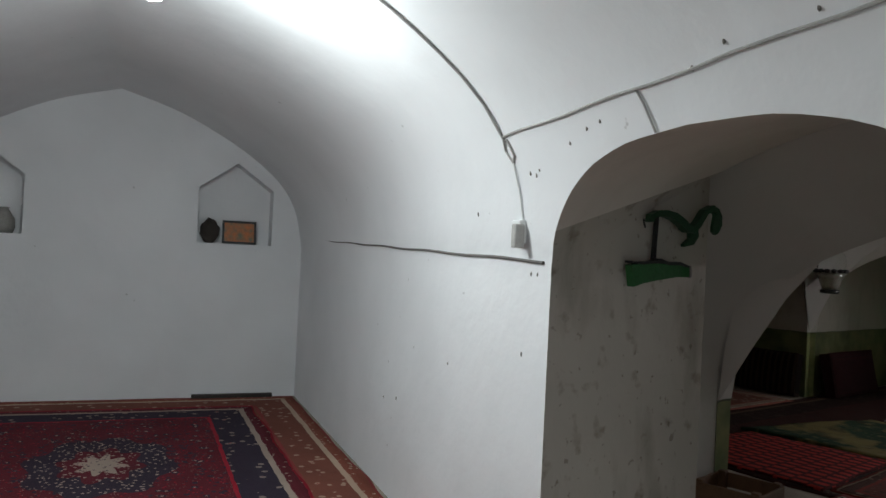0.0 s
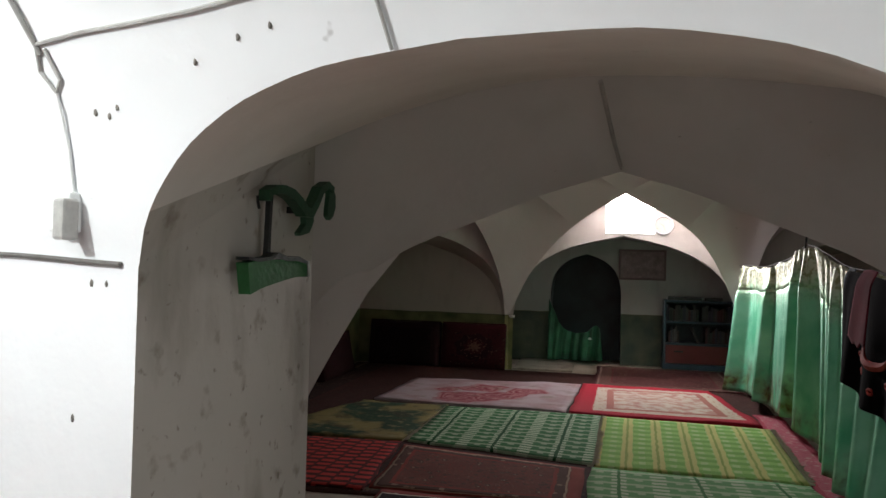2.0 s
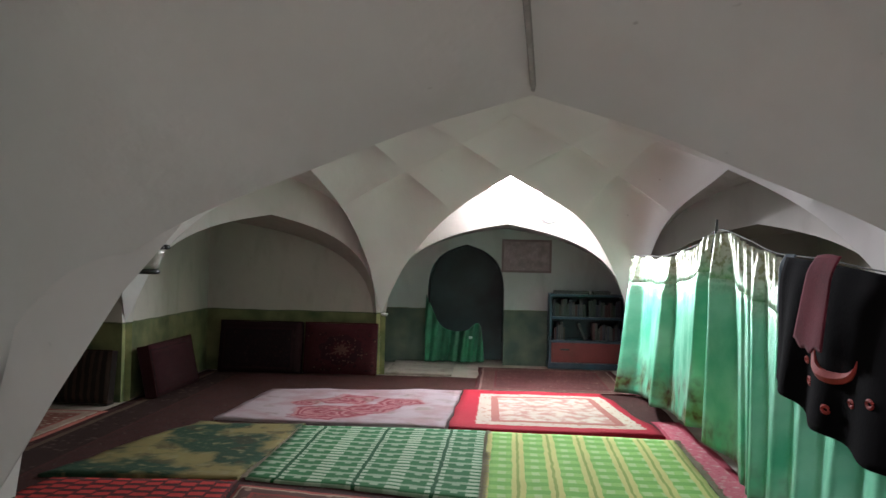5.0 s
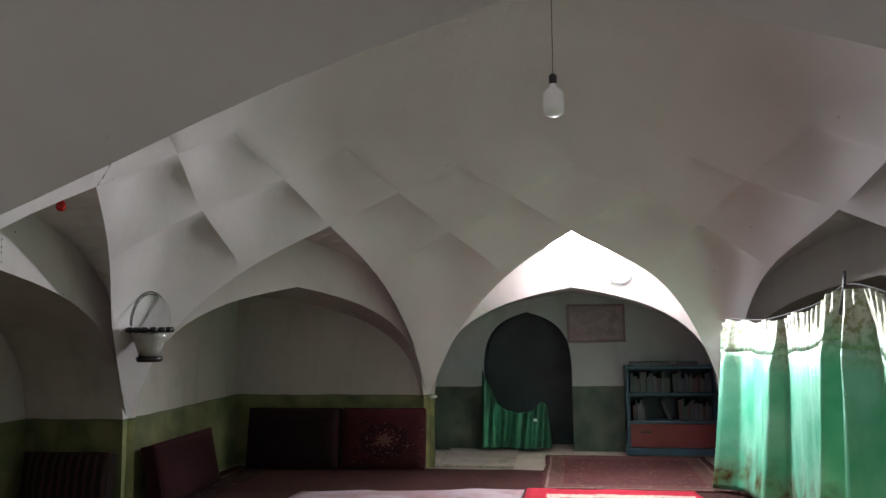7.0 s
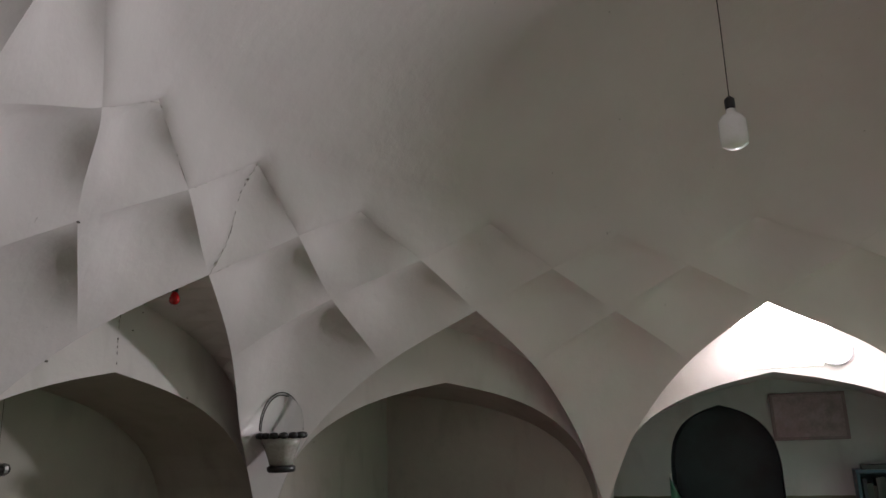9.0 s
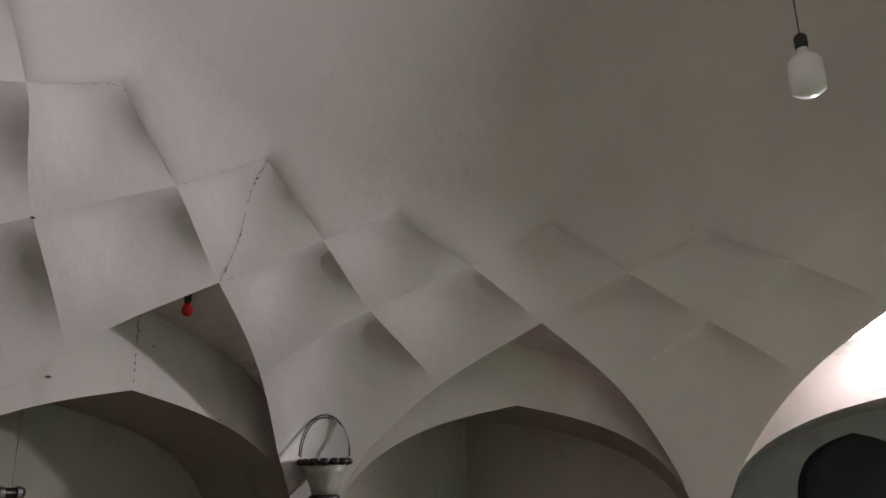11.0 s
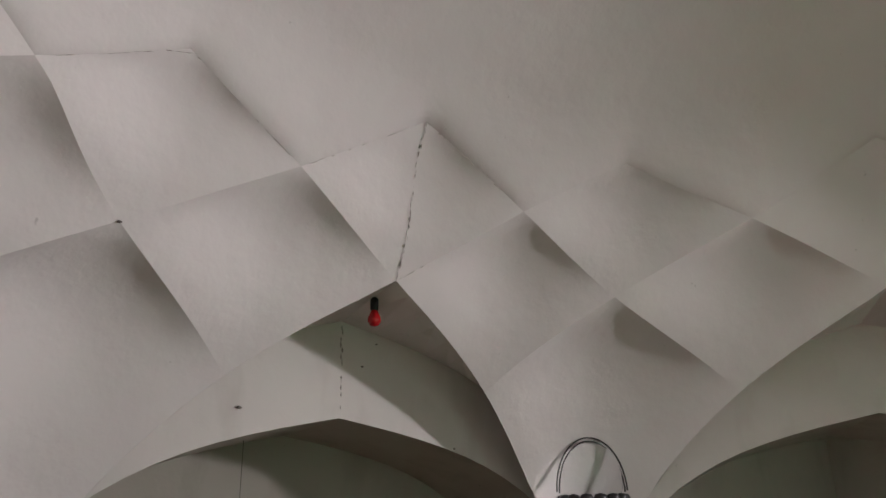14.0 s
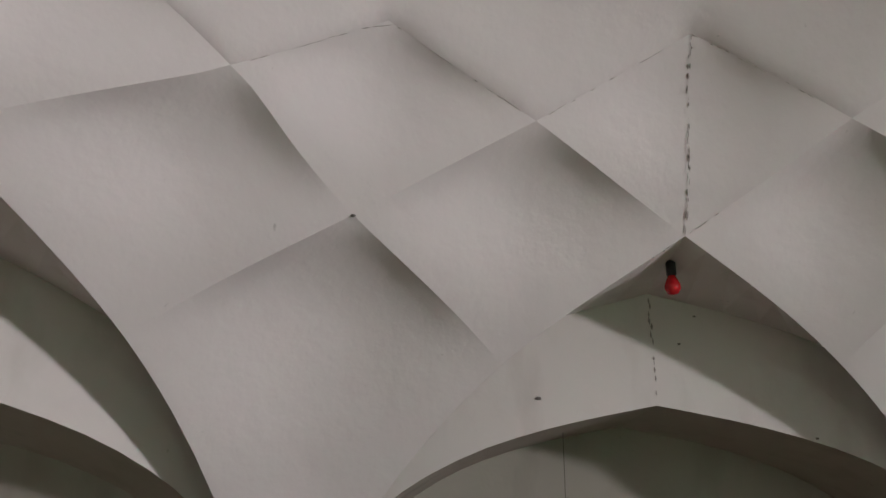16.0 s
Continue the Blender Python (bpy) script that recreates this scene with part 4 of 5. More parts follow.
for c_u, c_v, rad, arc in [(0.60, 0.48, 0.17, 3.1)] + [(0.6 + 0.32 * math.cos(a) * spots.uniform(0.7, 1.1), 0.60 + 0.24 * math.sin(a) * spots.uniform(0.7, 1.1), spots.uniform(0.012, 0.022), 6.2) for a in (0.3, 1.0, 1.6, 2.3, 2.9)]:
    bm = bmesh.new()
    pts = []
    for i in range(17):
        a = math.pi * 1.0 + arc * i / 16
        q = on_shawl(min(1, max(0, c_u + rad * math.cos(a))), min(1, max(0, c_v - rad * 1.0 * math.sin(a))))
        pts.append(q + Vector((-0.004, 0, 0)))
    tube(bm, pts, [0.005 + 0.024 * math.sin(math.pi * i / 16) for i in range(17)] if arc < 4 else 0.009, 6)
    part("embroidery", bm, EMB, shawl, "red embroidered crescent" if arc < 4 else "red embroidered flower")
draped("pink_scarf", "dusky pink scarf hung over the black shawl", cloth_mat("pink_cloth", (0.17, 0.018, 0.035), (0.11, 0.012, 0.024), 1.0), [(-2.0, 1.44), (-2.1, 1.445), (-2.22, 1.435)], [(-1.84, 1.06), (-1.98, 1.02), (-2.13, 1.04)], 1.195, 0.003, 1, 7)
draped("blue_cloth", "small dark blue cloth hung beside the black shawl", cloth_mat("blue_cloth_weave", (0.03, 0.06, 0.08), (0.02, 0.04, 0.06), 0.8), [(-1.40, 1.455), (-1.52, 1.45)], [(-1.36, 1.15), (-1.5, 1.13)], 1.30, 0.008, 1, 2)


# ---- cushions ----
def cushion(label, size, mat, m):
    """A stuffed floor cushion standing on its long edge and leaning back."""
    w, d, h = size
    bm = bmesh.new()
    n = 14
    uv = bm.loops.layers.uv.new("UVMap")
    sides = []
    for s in (-1, 1):
        rows = []
        for j in range(n + 1):
            row = []
            for i in range(n + 1):
                a, b = -1 + 2 * i / n, -1 + 2 * j / n
                puff = (1 - a**6) * (1 - b**6)
                pinch = 1 - 0.03 * (1 - abs(a) ** 2) * abs(b) ** 4
                row.append((bm.verts.new((a * w / 2, s * d / 2 * (0.55 + 0.45 * puff), h / 2 + b * h / 2 * pinch)), ((a + 1) * w / 2, (b + 1) * h / 2)))
            rows.append(row)
        sides.append(rows)
        for j in range(n):
            for i in range(n):
                q = (rows[j][i], rows[j][i + 1], rows[j + 1][i + 1], rows[j + 1][i])
                f = bm.faces.new([x[0] for x in (q if s < 0 else q[::-1])])
                f.smooth = True
                for loop, x in zip(f.loops, (q if s < 0 else q[::-1])):
                    loop[uv].uv = x[1]
    rim = lambda r: [r[0][i] for i in range(n + 1)] + [r[j][n] for j in range(1, n + 1)] + [r[n][i] for i in range(n - 1, -1, -1)] + [r[j][0] for j in range(n - 1, 0, -1)]
    a, b = rim(sides[0]), rim(sides[1])
    for i in range(len(a)):
        k = (i + 1) % len(a)
        f = bm.faces.new((a[k][0], a[i][0], b[i][0], b[k][0]))
        for loop, x in zip(f.loops, (a[k], a[i], b[i], b[k])):
            loop[uv].uv = x[1]
    ob = thing("floor_cushion", label, "cushion", group="cushions along the alcove walls")
    ob.matrix_basis = m
    part("cover", bm, mat, ob)
    pip = bmesh.new()
    ring2 = [Vector(((x[0]) * 1.0, -d * 0.27, x[1])) for x in [(-w / 2, 0.01), (w / 2, 0.01), (w / 2, h), (-w / 2, h), (-w / 2, 0.01)]]
    tube(pip, ring2, 0.008, 6)
    part("piping", pip, mat, ob)
    return ob


medal = persian("cushion_medallion", 0.92, 0.6, (0.05, 0.010, 0.013), (0.03, 0.008, 0.011), (0.055, 0.010, 0.014), (0.13, 0.06, 0.045), 0.05, 0.17)
dark_cover = persian("cushion_black", 0.95, 0.6, (0.014, 0.007, 0.008), (0.02, 0.008, 0.009), (0.025, 0.01, 0.012), (0.03, 0.02, 0.016), 0.08)
wine_cover = persian("cushion_wine", 1.1, 0.5, (0.030, 0.008, 0.010), (0.022, 0.008, 0.009), (0.036, 0.009, 0.011), (0.045, 0.02, 0.02), 0.07)
stripe_p = Pattern("cushion_stripe")
stripe_c = stripe_p.done(stripe_p.mix(stripe_p.wave(stripe_p.u, 0.07, 0.03), (0.018, 0.012, 0.010), (0.045, 0.027, 0.02)))
cushion("black patterned floor cushion leaning on the alcove wall", (0.97, 0.2, 0.6), dark_cover, pose(-2.88, 3.40, 0.012, -8, 0, 0))
cushion("dark red floor cushion with a medallion on it", (0.85, 0.2, 0.6), medal, pose(-1.93, 3.42, 0.012, -8, 0, 0))
cushion("wine red floor cushion leaning on the dado", (1.05, 0.2, 0.5), wine_cover, pose(-3.38, 2.12, 0.012, -12, 0, 90))
cushion("brown striped floor cushion in the side alcove", (0.72, 0.2, 0.48), stripe_c, pose(-3.98, 1.28, 0.012, -8, 0, 0))

# ---- prayer niche: cloth, bookcase, picture, clock, lamp ----
drape_top = curve_through([(0, 0.92), (0.12, 0.72), (0.28, 0.50), (0.5, 0.44), (0.72, 0.47), (0.86, 0.56), (0.93, 0.52), (1, 0.05)])
bm = bmesh.new()
rows = []
for j in range(21):
    v = j / 20
    rows.append([Vector((-1.02 + 0.78 * u, 4.62 - 0.03 * math.sin(40 * u + 2 * v) - 0.05 * math.sin(11 * u + v) - 0.06 * v, 0.05 + (drape_top(u) - 0.05) * (1 - v))) for u in [i / 48 for i in range(49)]])
grid(bm, rows)
cloth = thing("green_drape", "crumpled dark green cloth draped across the niche", "cloth")
q = part("cloth", bm, cloth_mat("bottle_green_cloth", (0.018, 0.13, 0.06), (0.008, 0.06, 0.03), 0.5), cloth, "", True)
q.modifiers.new("thickness", "SOLIDIFY").thickness = 0.006
part("clip", lathe(bmesh.new(), [(0.004, 0), (0.022, 0.004), (0.022, 0.03), (0.004, 0.034)], 12, (-0.42, 4.50, 0.36)), PVC, cloth, "small white plastic clip")


def bookcase():
    ob = thing("bookcase", "blue painted bookcase with a red lower panel", "bookcase", (1.07, 4.52, 0.02))
    w, d, h, t = 0.96, 0.28, 0.96, 0.028
    for x in (-w / 2, w / 2 - t):
        part("side_panel", boxed((x, -d / 2, 0.06), (x + t, d / 2, h), 0.004), BLUE_PAINT, ob)
    part("back_panel", boxed((-w / 2 + t, d / 2 - 0.012, 0.06), (w / 2 - t, d / 2, h), 0.0), material("dim_board", (0.022, 0.033, 0.04), 0.7), ob)
    part("plinth", boxed((-w / 2 - 0.01, -d / 2 - 0.01, 0), (w / 2 + 0.01, d / 2, 0.075), 0.006), BLUE_PAINT, ob)
    for z in (0.34, 0.64, h - t):
        part("shelf", boxed((-w / 2 + t, -d / 2 + 0.004, z), (w / 2 - t, d / 2 - 0.012, z + t), 0.003), BLUE_PAINT, ob)
    door = part("drawer_front", boxed((-w / 2 + t + 0.003, -d / 2 - 0.012, 0.085), (w / 2 - t - 0.003, -d / 2 + 0.006, 0.335), 0.005), RED_PAINT, ob, "dull red drawer front")
    part("handle", boxed((-0.34, -d / 2 - 0.028, 0.24), (-0.22, -d / 2 - 0.012, 0.262), 0.004), BLACK, door, "black pull handle")
    return ob


bookcase()
rnd = random.Random(8)
tones = [(0.03, 0.045, 0.035), (0.06, 0.06, 0.055), (0.04, 0.028, 0.02), (0.06, 0.063, 0.06), (0.028, 0.034, 0.05), (0.05, 0.016, 0.016)]
book_mats = [material("book_cover", c, 0.6) for c in tones]
page_mat = material("book_pages", (0.10, 0.09, 0.075), 0.9)


def book(label, w, d, h, mat, m):
    ob = thing("book", label, "book", group="books in the bookcase")
    ob.matrix_basis = m
    bm = boxed((-w / 2, -d / 2, 0), (-w / 2 + 0.003, d / 2, h))
    box(bm, (w / 2 - 0.003, -d / 2, 0), (w / 2, d / 2, h))
    box(bm, (-w / 2, -d / 2 - 0.003, 0), (w / 2, -d / 2, h), 0.001)
    part("cover", bm, mat, ob)
    part("pages", boxed((-w / 2 + 0.003, -d / 2, 0.004), (w / 2 - 0.003, d / 2 - 0.004, h - 0.004)), page_mat, ob)


for shelf_z, spans in ((0.388, ((0.66, 0.80), (1.15, 1.5))), (0.688, ((0.64, 1.02), (1.1, 1.47)))):
    for x0, x1 in spans:
        x = x0
        while x < x1:
            w = rnd.uniform(0.022, 0.045)
            book("old cloth-bound book standing on a shelf", w, rnd.uniform(0.14, 0.19), rnd.uniform(0.15, 0.23), rnd.choice(book_mats), pose(x + w / 2, 4.53, shelf_z + 0.001))
            x += w + 0.002
book("pale book leaning in the bookcase", 0.03, 0.17, 0.22, book_mats[3], pose(1.06, 4.52, 0.389, 0, -22, 0))
for x, z in ((0.75, 0.981), (0.98, 0.981), (1.25, 0.981)):
    book("pale book lying on top of the bookcase", 0.04, 0.17, 0.22, book_mats[3], pose(x - 0.1, 4.52, z + 0.02, 0, 90, 0))


def picture(label, w, h, frame_mat, face, m, t=0.025, d=0.02):
    ob = thing("framed_picture", label, "picture")
    ob.matrix_basis = m
    for lo, hi in (((-w / 2, -d, 0), (w / 2, 0, t)), ((-w / 2, -d, h - t), (w / 2, 0, h)), ((-w / 2, -d, t), (-w / 2 + t, 0, h - t)), ((w / 2 - t, -d, t), (w / 2, 0, h - t))):
        part("frame_bar", boxed(lo, hi, 0.003), frame_mat, ob)
    part("print", boxed((-w / 2 + t, -d * 0.6, t), (w / 2 - t, -d * 0.3, h - t)), face, ob)
    return ob


mauve = material("mauve_print", (0.30, 0.21, 0.23), 0.5, 0.6, 9, 40)
picture("faded mauve print in a thin frame on the alcove wall", 0.66, 0.44, material("mauve_frame", (0.20, 0.13, 0.14), 0.5), mauve, pose(0.30, 4.712, 1.24), 0.03)

clock = thing("wall_clock", "round white wall clock above the prayer alcove", "clock")
clock.matrix_basis = Matrix.Translation((0.50, 3.592, 1.975)) @ Matrix.Rotation(radians(90), 4, "X")
part("case", lathe(bmesh.new(), [(0.125, 0.0), (0.128, 0.02), (0.118, 0.034), (0.106, 0.032), (0.104, 0.018), (0.001, 0.018)], 40), material("grey_white_plastic", (0.42, 0.42, 0.43), 0.4, 0.9), clock, "white plastic rim", True)
part("dial", lathe(bmesh.new(), [(0.103, 0.0185), (0.103, 0.0195), (0.001, 0.0195)], 40), material("cream_dial", (0.60, 0.60, 0.55), 0.5, 0.95), clock, "cream dial")
for a, ln, wd in ((60, 0.055, 0.006), (200, 0.08, 0.004)):
    part("clock_hand", boxed((-wd / 2, -0.01, 0.021), (wd / 2, ln, 0.023), 0, Matrix.Rotation(radians(a), 4, "Z")), STEEL, clock, "thin grey pointer")
for k in range(12):
    part("hour_mark", boxed((-0.003, 0.083, 0.0196), (0.003, 0.096, 0.0206), 0, Matrix.Rotation(radians(30 * k), 4, "Z")), STEEL, clock)

wall_lamp = thing("wall_lamp", "glaring white panel lamp on the wall over the arch", "lamp", (0.08, 3.597, 1.86))
part("housing", boxed((-0.315, -0.006, 0.0), (0.315, 0.0, 0.42), 0.002), PVC, wall_lamp, "white metal housing")
part("diffuser", boxed((-0.31, -0.03, 0.004), (0.31, -0.007, 0.44), 0.003), glow("lamp_glow", (1.0, 0.99, 0.97), 6), wall_lamp, "glowing white diffuser")

OPAL = material("opal_glass", (0.86, 0.86, 0.84), 0.15, 0.97)
opal_b = OPAL.node_tree.nodes["Principled BSDF"]
opal_b.inputs["Subsurface Weight"].default_value = 1.0
opal_b.inputs["Subsurface Radius"].default_value = (0.12, 0.12, 0.12)
pendant = thing("pendant_bulb", "large unlit opal bulb hanging on a thin wire", "bulb", (-0.145, 0.42, 2.742))
part("globe", lathe(bmesh.new(), [(0.001, 0), (0.035, 0.006), (0.062, 0.024), (0.068, 0.06), (0.068, 0.145), (0.052, 0.172), (0.028, 0.19), (0.02, 0.215)], 28), OPAL, pendant, "white opal globe", True)
part("socket", lathe(bmesh.new(), [(0.02, 0.212), (0.025, 0.22), (0.026, 0.265), (0.012, 0.28), (0.001, 0.281)], 16), BLACK, pendant, "black lamp socket", True)
part("wire", tube(bmesh.new(), [(0, 0, 0.28), (0.004, 0, 0.7), (0, 0, 1.32)], 0.003, 6), CORD, pendant)

red_bulb = thing("red_bulb", "small red bulb in a black hanging socket", "bulb", (-3.20, 0.0, 2.185))
part("glass", lathe(bmesh.new(), [(0.001, 0), (0.018, 0.004), (0.030, 0.022), (0.029, 0.04), (0.018, 0.065), (0.014, 0.075)], 20), material("red_glass", (0.42, 0.012, 0.015), 0.15, 0.9), red_bulb, "red glass", True)
part("socket", lathe(bmesh.new(), [(0.016, 0.073), (0.019, 0.08), (0.019, 0.125), (0.010, 0.135), (0.001, 0.136)], 16), BLACK, red_bulb, "black lamp socket", True)
part("wire", tube(bmesh.new(), [(0, 0, 0.134), (0, 0.001, 0.17)], 0.003, 6), CORD, red_bulb)


def glass(name):
    m = bpy.data.materials.new(name)
    m.use_nodes = True
    b = m.node_tree.nodes["Principled BSDF"]
    b.inputs["Base Color"].default_value = (0.95, 0.97, 0.95, 1)
    b.inputs["Roughness"].default_value, b.inputs["Transmission Weight"].default_value, b.inputs["IOR"].default_value = 0.03, 1.0, 1.12
    return m


lantern = thing("wall_lantern", "glass-domed wall lantern with black scalloped rims", "lantern", (-3.27, 1.22, 1.20))
part("foot", lathe(bmesh.new(), [(0.001, 0), (0.085, 0.0), (0.098, 0.012), (0.098, 0.035), (0.085, 0.045), (0.001, 0.046)], 24), BLACK, lantern, "black foot", True)
part("body", lathe(bmesh.new(), [(0.08, 0.045), (0.095, 0.10), (0.12, 0.17), (0.145, 0.225), (0.001, 0.226)], 28), material("smoked_glass", (0.42, 0.40, 0.36), 0.2, 0.7), lantern, "greyish glass body", True)
bm = bmesh.new()
for k in range(14):
    a = 2 * math.pi * k / 14
    lathe(bm, [(0.001, 0.222), (0.026, 0.228), (0.034, 0.245), (0.026, 0.262), (0.001, 0.268)], 8, (0.148 * math.cos(a), 0.148 * math.sin(a), 0))
part("scalloped_rim", bm, BLACK, lantern, "black scalloped rim", True)
dome = part("dome", lathe(bmesh.new(), [(0.138, 0.25), (0.15, 0.30), (0.15, 0.36), (0.135, 0.42), (0.104, 0.47), (0.06, 0.503), (0.001, 0.513)], 32), glass("clear_glass"), lantern, "clear glass dome", True)
dome.visible_shadow = False
for r, lift in ((0.18, 0.0), (0.168, -0.006)):
    pts = [(r * math.cos(a) * math.cos(radians(67.5)), r * math.cos(a) * math.sin(radians(67.5)), 0.28 + lift + (r + 0.08) * math.sin(a)) for a in [math.pi * i / 24 for i in range(25)]]
    part("hoop", tube(bmesh.new(), pts, 0.0045, 6), CORD, lantern, "thin dark wire hoop")

# small white spring stones on the two piers of the prayer alcove
for x in (-1.44, 1.44):
    bm = lathe(bmesh.new(), [(0.001, 0), (0.03, 0.004), (0.045, 0.02), (0.04, 0.035), (0.001, 0.04)], 12, (x, 3.57, SPRING - 0.02))
    structure("trim", bm, VAULT, "small plaster knob at the arch foot", True)

# soot along the vault's edges and seams
SOOT = material("soot_line", (0.42, 0.375, 0.345), 0.9, 0.5, 8, 60)
soot_rnd = random.Random(77)


def seam(points, r, spread=0.7, gaps=0.45):
    """A broken line of soot: short uneven smears along the edge."""
    bm = bmesh.new()
    for p, q in zip(points, points[1:]):
        pieces = max(2, int((q - p).length / 0.03))
        for i in range(pieces):
            if soot_rnd.random() < gaps:
                continue
            a, b = i / pieces, (i + soot_rnd.uniform(0.5, 1.4)) / pieces
            off = Vector((soot_rnd.uniform(-1, 1), soot_rnd.uniform(-1, 1), soot_rnd.uniform(-1, 1))) * r * spread
            k = soot_rnd.uniform(0.35, 1.1)
            tube(bm, [p.lerp(q, a) + off, p.lerp(q, (a + b) / 2) + off, p.lerp(q, min(1, b)) + off], [r * 0.15, r * k, r * 0.15], 5)
    structure("trim_seam", bm, SOOT, "sooty broken seam along the plaster vault edge", True)
inward = lambda p: p * 1.0 + Vector((0, 0, -0.002))
for k, m0, m1 in ((8, 7.62, 8.0), (8, 8.0, 8.5), (9, 8.52, 9.45), (7, 7.9, 8.15)):
    seam([inward(q) for q in rib_run(k, m0, m1, 9)], 0.002)
for _ in range(3):
    seam(creases[8], 0.003, 1.6, 0.5)
seam([Vector((-3.597, 0.0, 1.84)), Vector((-3.596, 0.004, 2.08)), Vector((-3.595, 0.0, 2.29))], 0.006, 0.9, 0.15)
# raised grey conduit that runs along the splay's crown
structure("trim_crown_conduit", tube(bmesh.new(), [Vector((-0.16, -3.49, 1.822)), Vector((-0.19, -3.8, 1.868)), Vector((-0.24, -4.24, 1.995))], 0.008, 6), material("crown_line", (0.48, 0.455, 0.43), 0.9), "grey raised conduit along the crown of the splay")

# ---- hall: niche things, conduit, socket ----
gilt_face = material("orange_panel", (0.50, 0.15, 0.04), 0.5, scale=16, grain=70, tint=(0.15, 0.15, 0.09))
face_m = lambda u, n, z, lean=0.0: Matrix.Translation(hall(u, n, z)) @ Matrix.Rotation(math.atan2(-HN.y, -HN.x), 4, "Z") @ Matrix.Rotation(radians(lean), 4, "X")
picture("small framed orange panel standing in the wall niche", 0.31, 0.215, BLACK, gilt_face, face_m(END_W + 0.08, 0.575, 1.423, -6), 0.02)
rnd = random.Random(4)
bm = bmesh.new()
bmesh.ops.create_icosphere(bm, subdivisions=3, radius=1)
for v in bm.verts:
    f = 1 + 0.25 * noise.noise(v.co * 2.2)
    v.co = Vector((v.co.x * 0.085 * f, v.co.y * 0.06 * f, max(0, 0.11 + v.co.z * 0.115 * f)))
bundle = thing("cloth_bundle", "dark brown crumpled bundle in the wall niche", "bundle")
bundle.matrix_basis = face_m(END_W + 0.10, 0.84, 1.421)
part("cloth", bm, material("brown_bundle", (0.045, 0.035, 0.03), 0.9), bundle, "", True)
bm = lathe(bmesh.new(), [(0.001, 0), (0.07, 0), (0.09, 0.05), (0.085, 0.12), (0.05, 0.18), (0.035, 0.2), (0.04, 0.22), (0.001, 0.222)], 20)
jar = thing("grey_jar", "grey clay jar standing in the wall niche", "jar")
jar.matrix_basis = face_m(END_W + 0.11, 2.52, 1.421)
part("body", bm, material("grey_clay", (0.30, 0.29, 0.27), 0.7), jar, "", True)


def on_vault(u, z, lift=0.006):
    return hall(u, hall_inset(z) + lift, z)


conduit = thing("cable_conduit", "grey cable conduit pinned along the white vault", "cable")
up = []
for i in range(22):
    n = hall_inset(1.86) + (WIDTH * 0.62 - hall_inset(1.86)) * i / 21
    z = HSPRING + (HTOP - HSPRING) * hall_half(min(1, abs(1 - n / (WIDTH / 2))))
    up.append(hall(0.13 + 0.10 * i / 21, n, z - 0.008))
part("riser", tube(bmesh.new(), up, 0.0055, 6), CONDUIT, conduit)
part("run", tube(bmesh.new(), [on_vault(0.13 - 3.05 * i / 20, 1.87 + 0.075 * i / 20 + 0.003 * math.sin(i * 1.7)) for i in range(21)], 0.0045, 6), CONDUIT, conduit)
part("drop", tube(bmesh.new(), [on_vault(-0.72, 1.89), on_vault(-0.73, 1.85), on_vault(-0.74, 1.775)], 0.0035, 6), CONDUIT, conduit)
part("loop", tube(bmesh.new(), [on_vault(0.13, 1.87), on_vault(0.15, 1.82), on_vault(0.12, 1.775), on_vault(0.095, 1.80), on_vault(0.11, 1.86)], 0.0045, 6), CONDUIT, conduit)
part("wire", tube(bmesh.new(), [on_vault(0.12, 1.775), on_vault(0.125, 1.66), on_vault(0.13, 1.55)], 0.004, 6), PVC, conduit)
outlet = thing("wall_socket", "white plastic socket with a grey plug", "socket")
outlet.matrix_basis = Matrix.Translation(on_vault(0.14, 1.518, 0.0)) @ Matrix.Rotation(math.atan2(-HU.y, -HU.x), 4, "Z")
part("plate", boxed((-0.045, -0.035, -0.045), (0.025, 0.0, 0.045), 0.006), PVC, outlet)
part("plug", boxed((-0.005, -0.055, -0.062), (0.032, -0.012, 0.03), 0.007), CONDUIT, outlet, "grey plug")
ledge = [hall(END_W - (END_W - 0.0) * i / 40, 0.006, HSPRING - 0.012 + 0.10 * (1 - i / 40) + 0.003 * math.sin(i * 0.9)) for i in range(41)]
structure("trim_ledge", tube(bmesh.new(), ledge, 0.0065, 6), material("springing_line", (0.16, 0.15, 0.14), 0.9), "dark ledge line at the springing of the vault")

fixture = thing("hall_lamp", "bright bare lamp under the hall vault", "lamp", HALL_LAMP)
part("bulb", lathe(bmesh.new(), [(0.001, 0.09), (0.03, 0.095), (0.035, 0.12), (0.02, 0.15), (0.014, 0.16)], 16), glow("hall_lamp_glow", (0.9, 0.95, 1.0), 40), fixture, "glowing white bulb", True)
part("socket", lathe(bmesh.new(), [(0.018, 0.158), (0.02, 0.20), (0.001, 0.201)], 12), BLACK, fixture, "black lamp socket")
part("wire", tube(bmesh.new(), [(0, 0, 0.2), (0.003, 0, 0.4), (0, 0, 0.60)], 0.003, 6), CORD, fixture)

# ---- green bracket on the passage jamb ----
def jamb_point(a, b, out):
    """a along the jamb into the chamber, b up, out from the plaster."""
    d = Vector((0.09, 0.87, 0)).normalized()
    return Vector((-1.235, -5.0, 0)) + d * a + Vector((d.y, -d.x, 0)) * out + Vector((0, 0, b))


bracket = thing("green_bracket", "broken dark green painted wooden bracket on the jamb", "bracket")
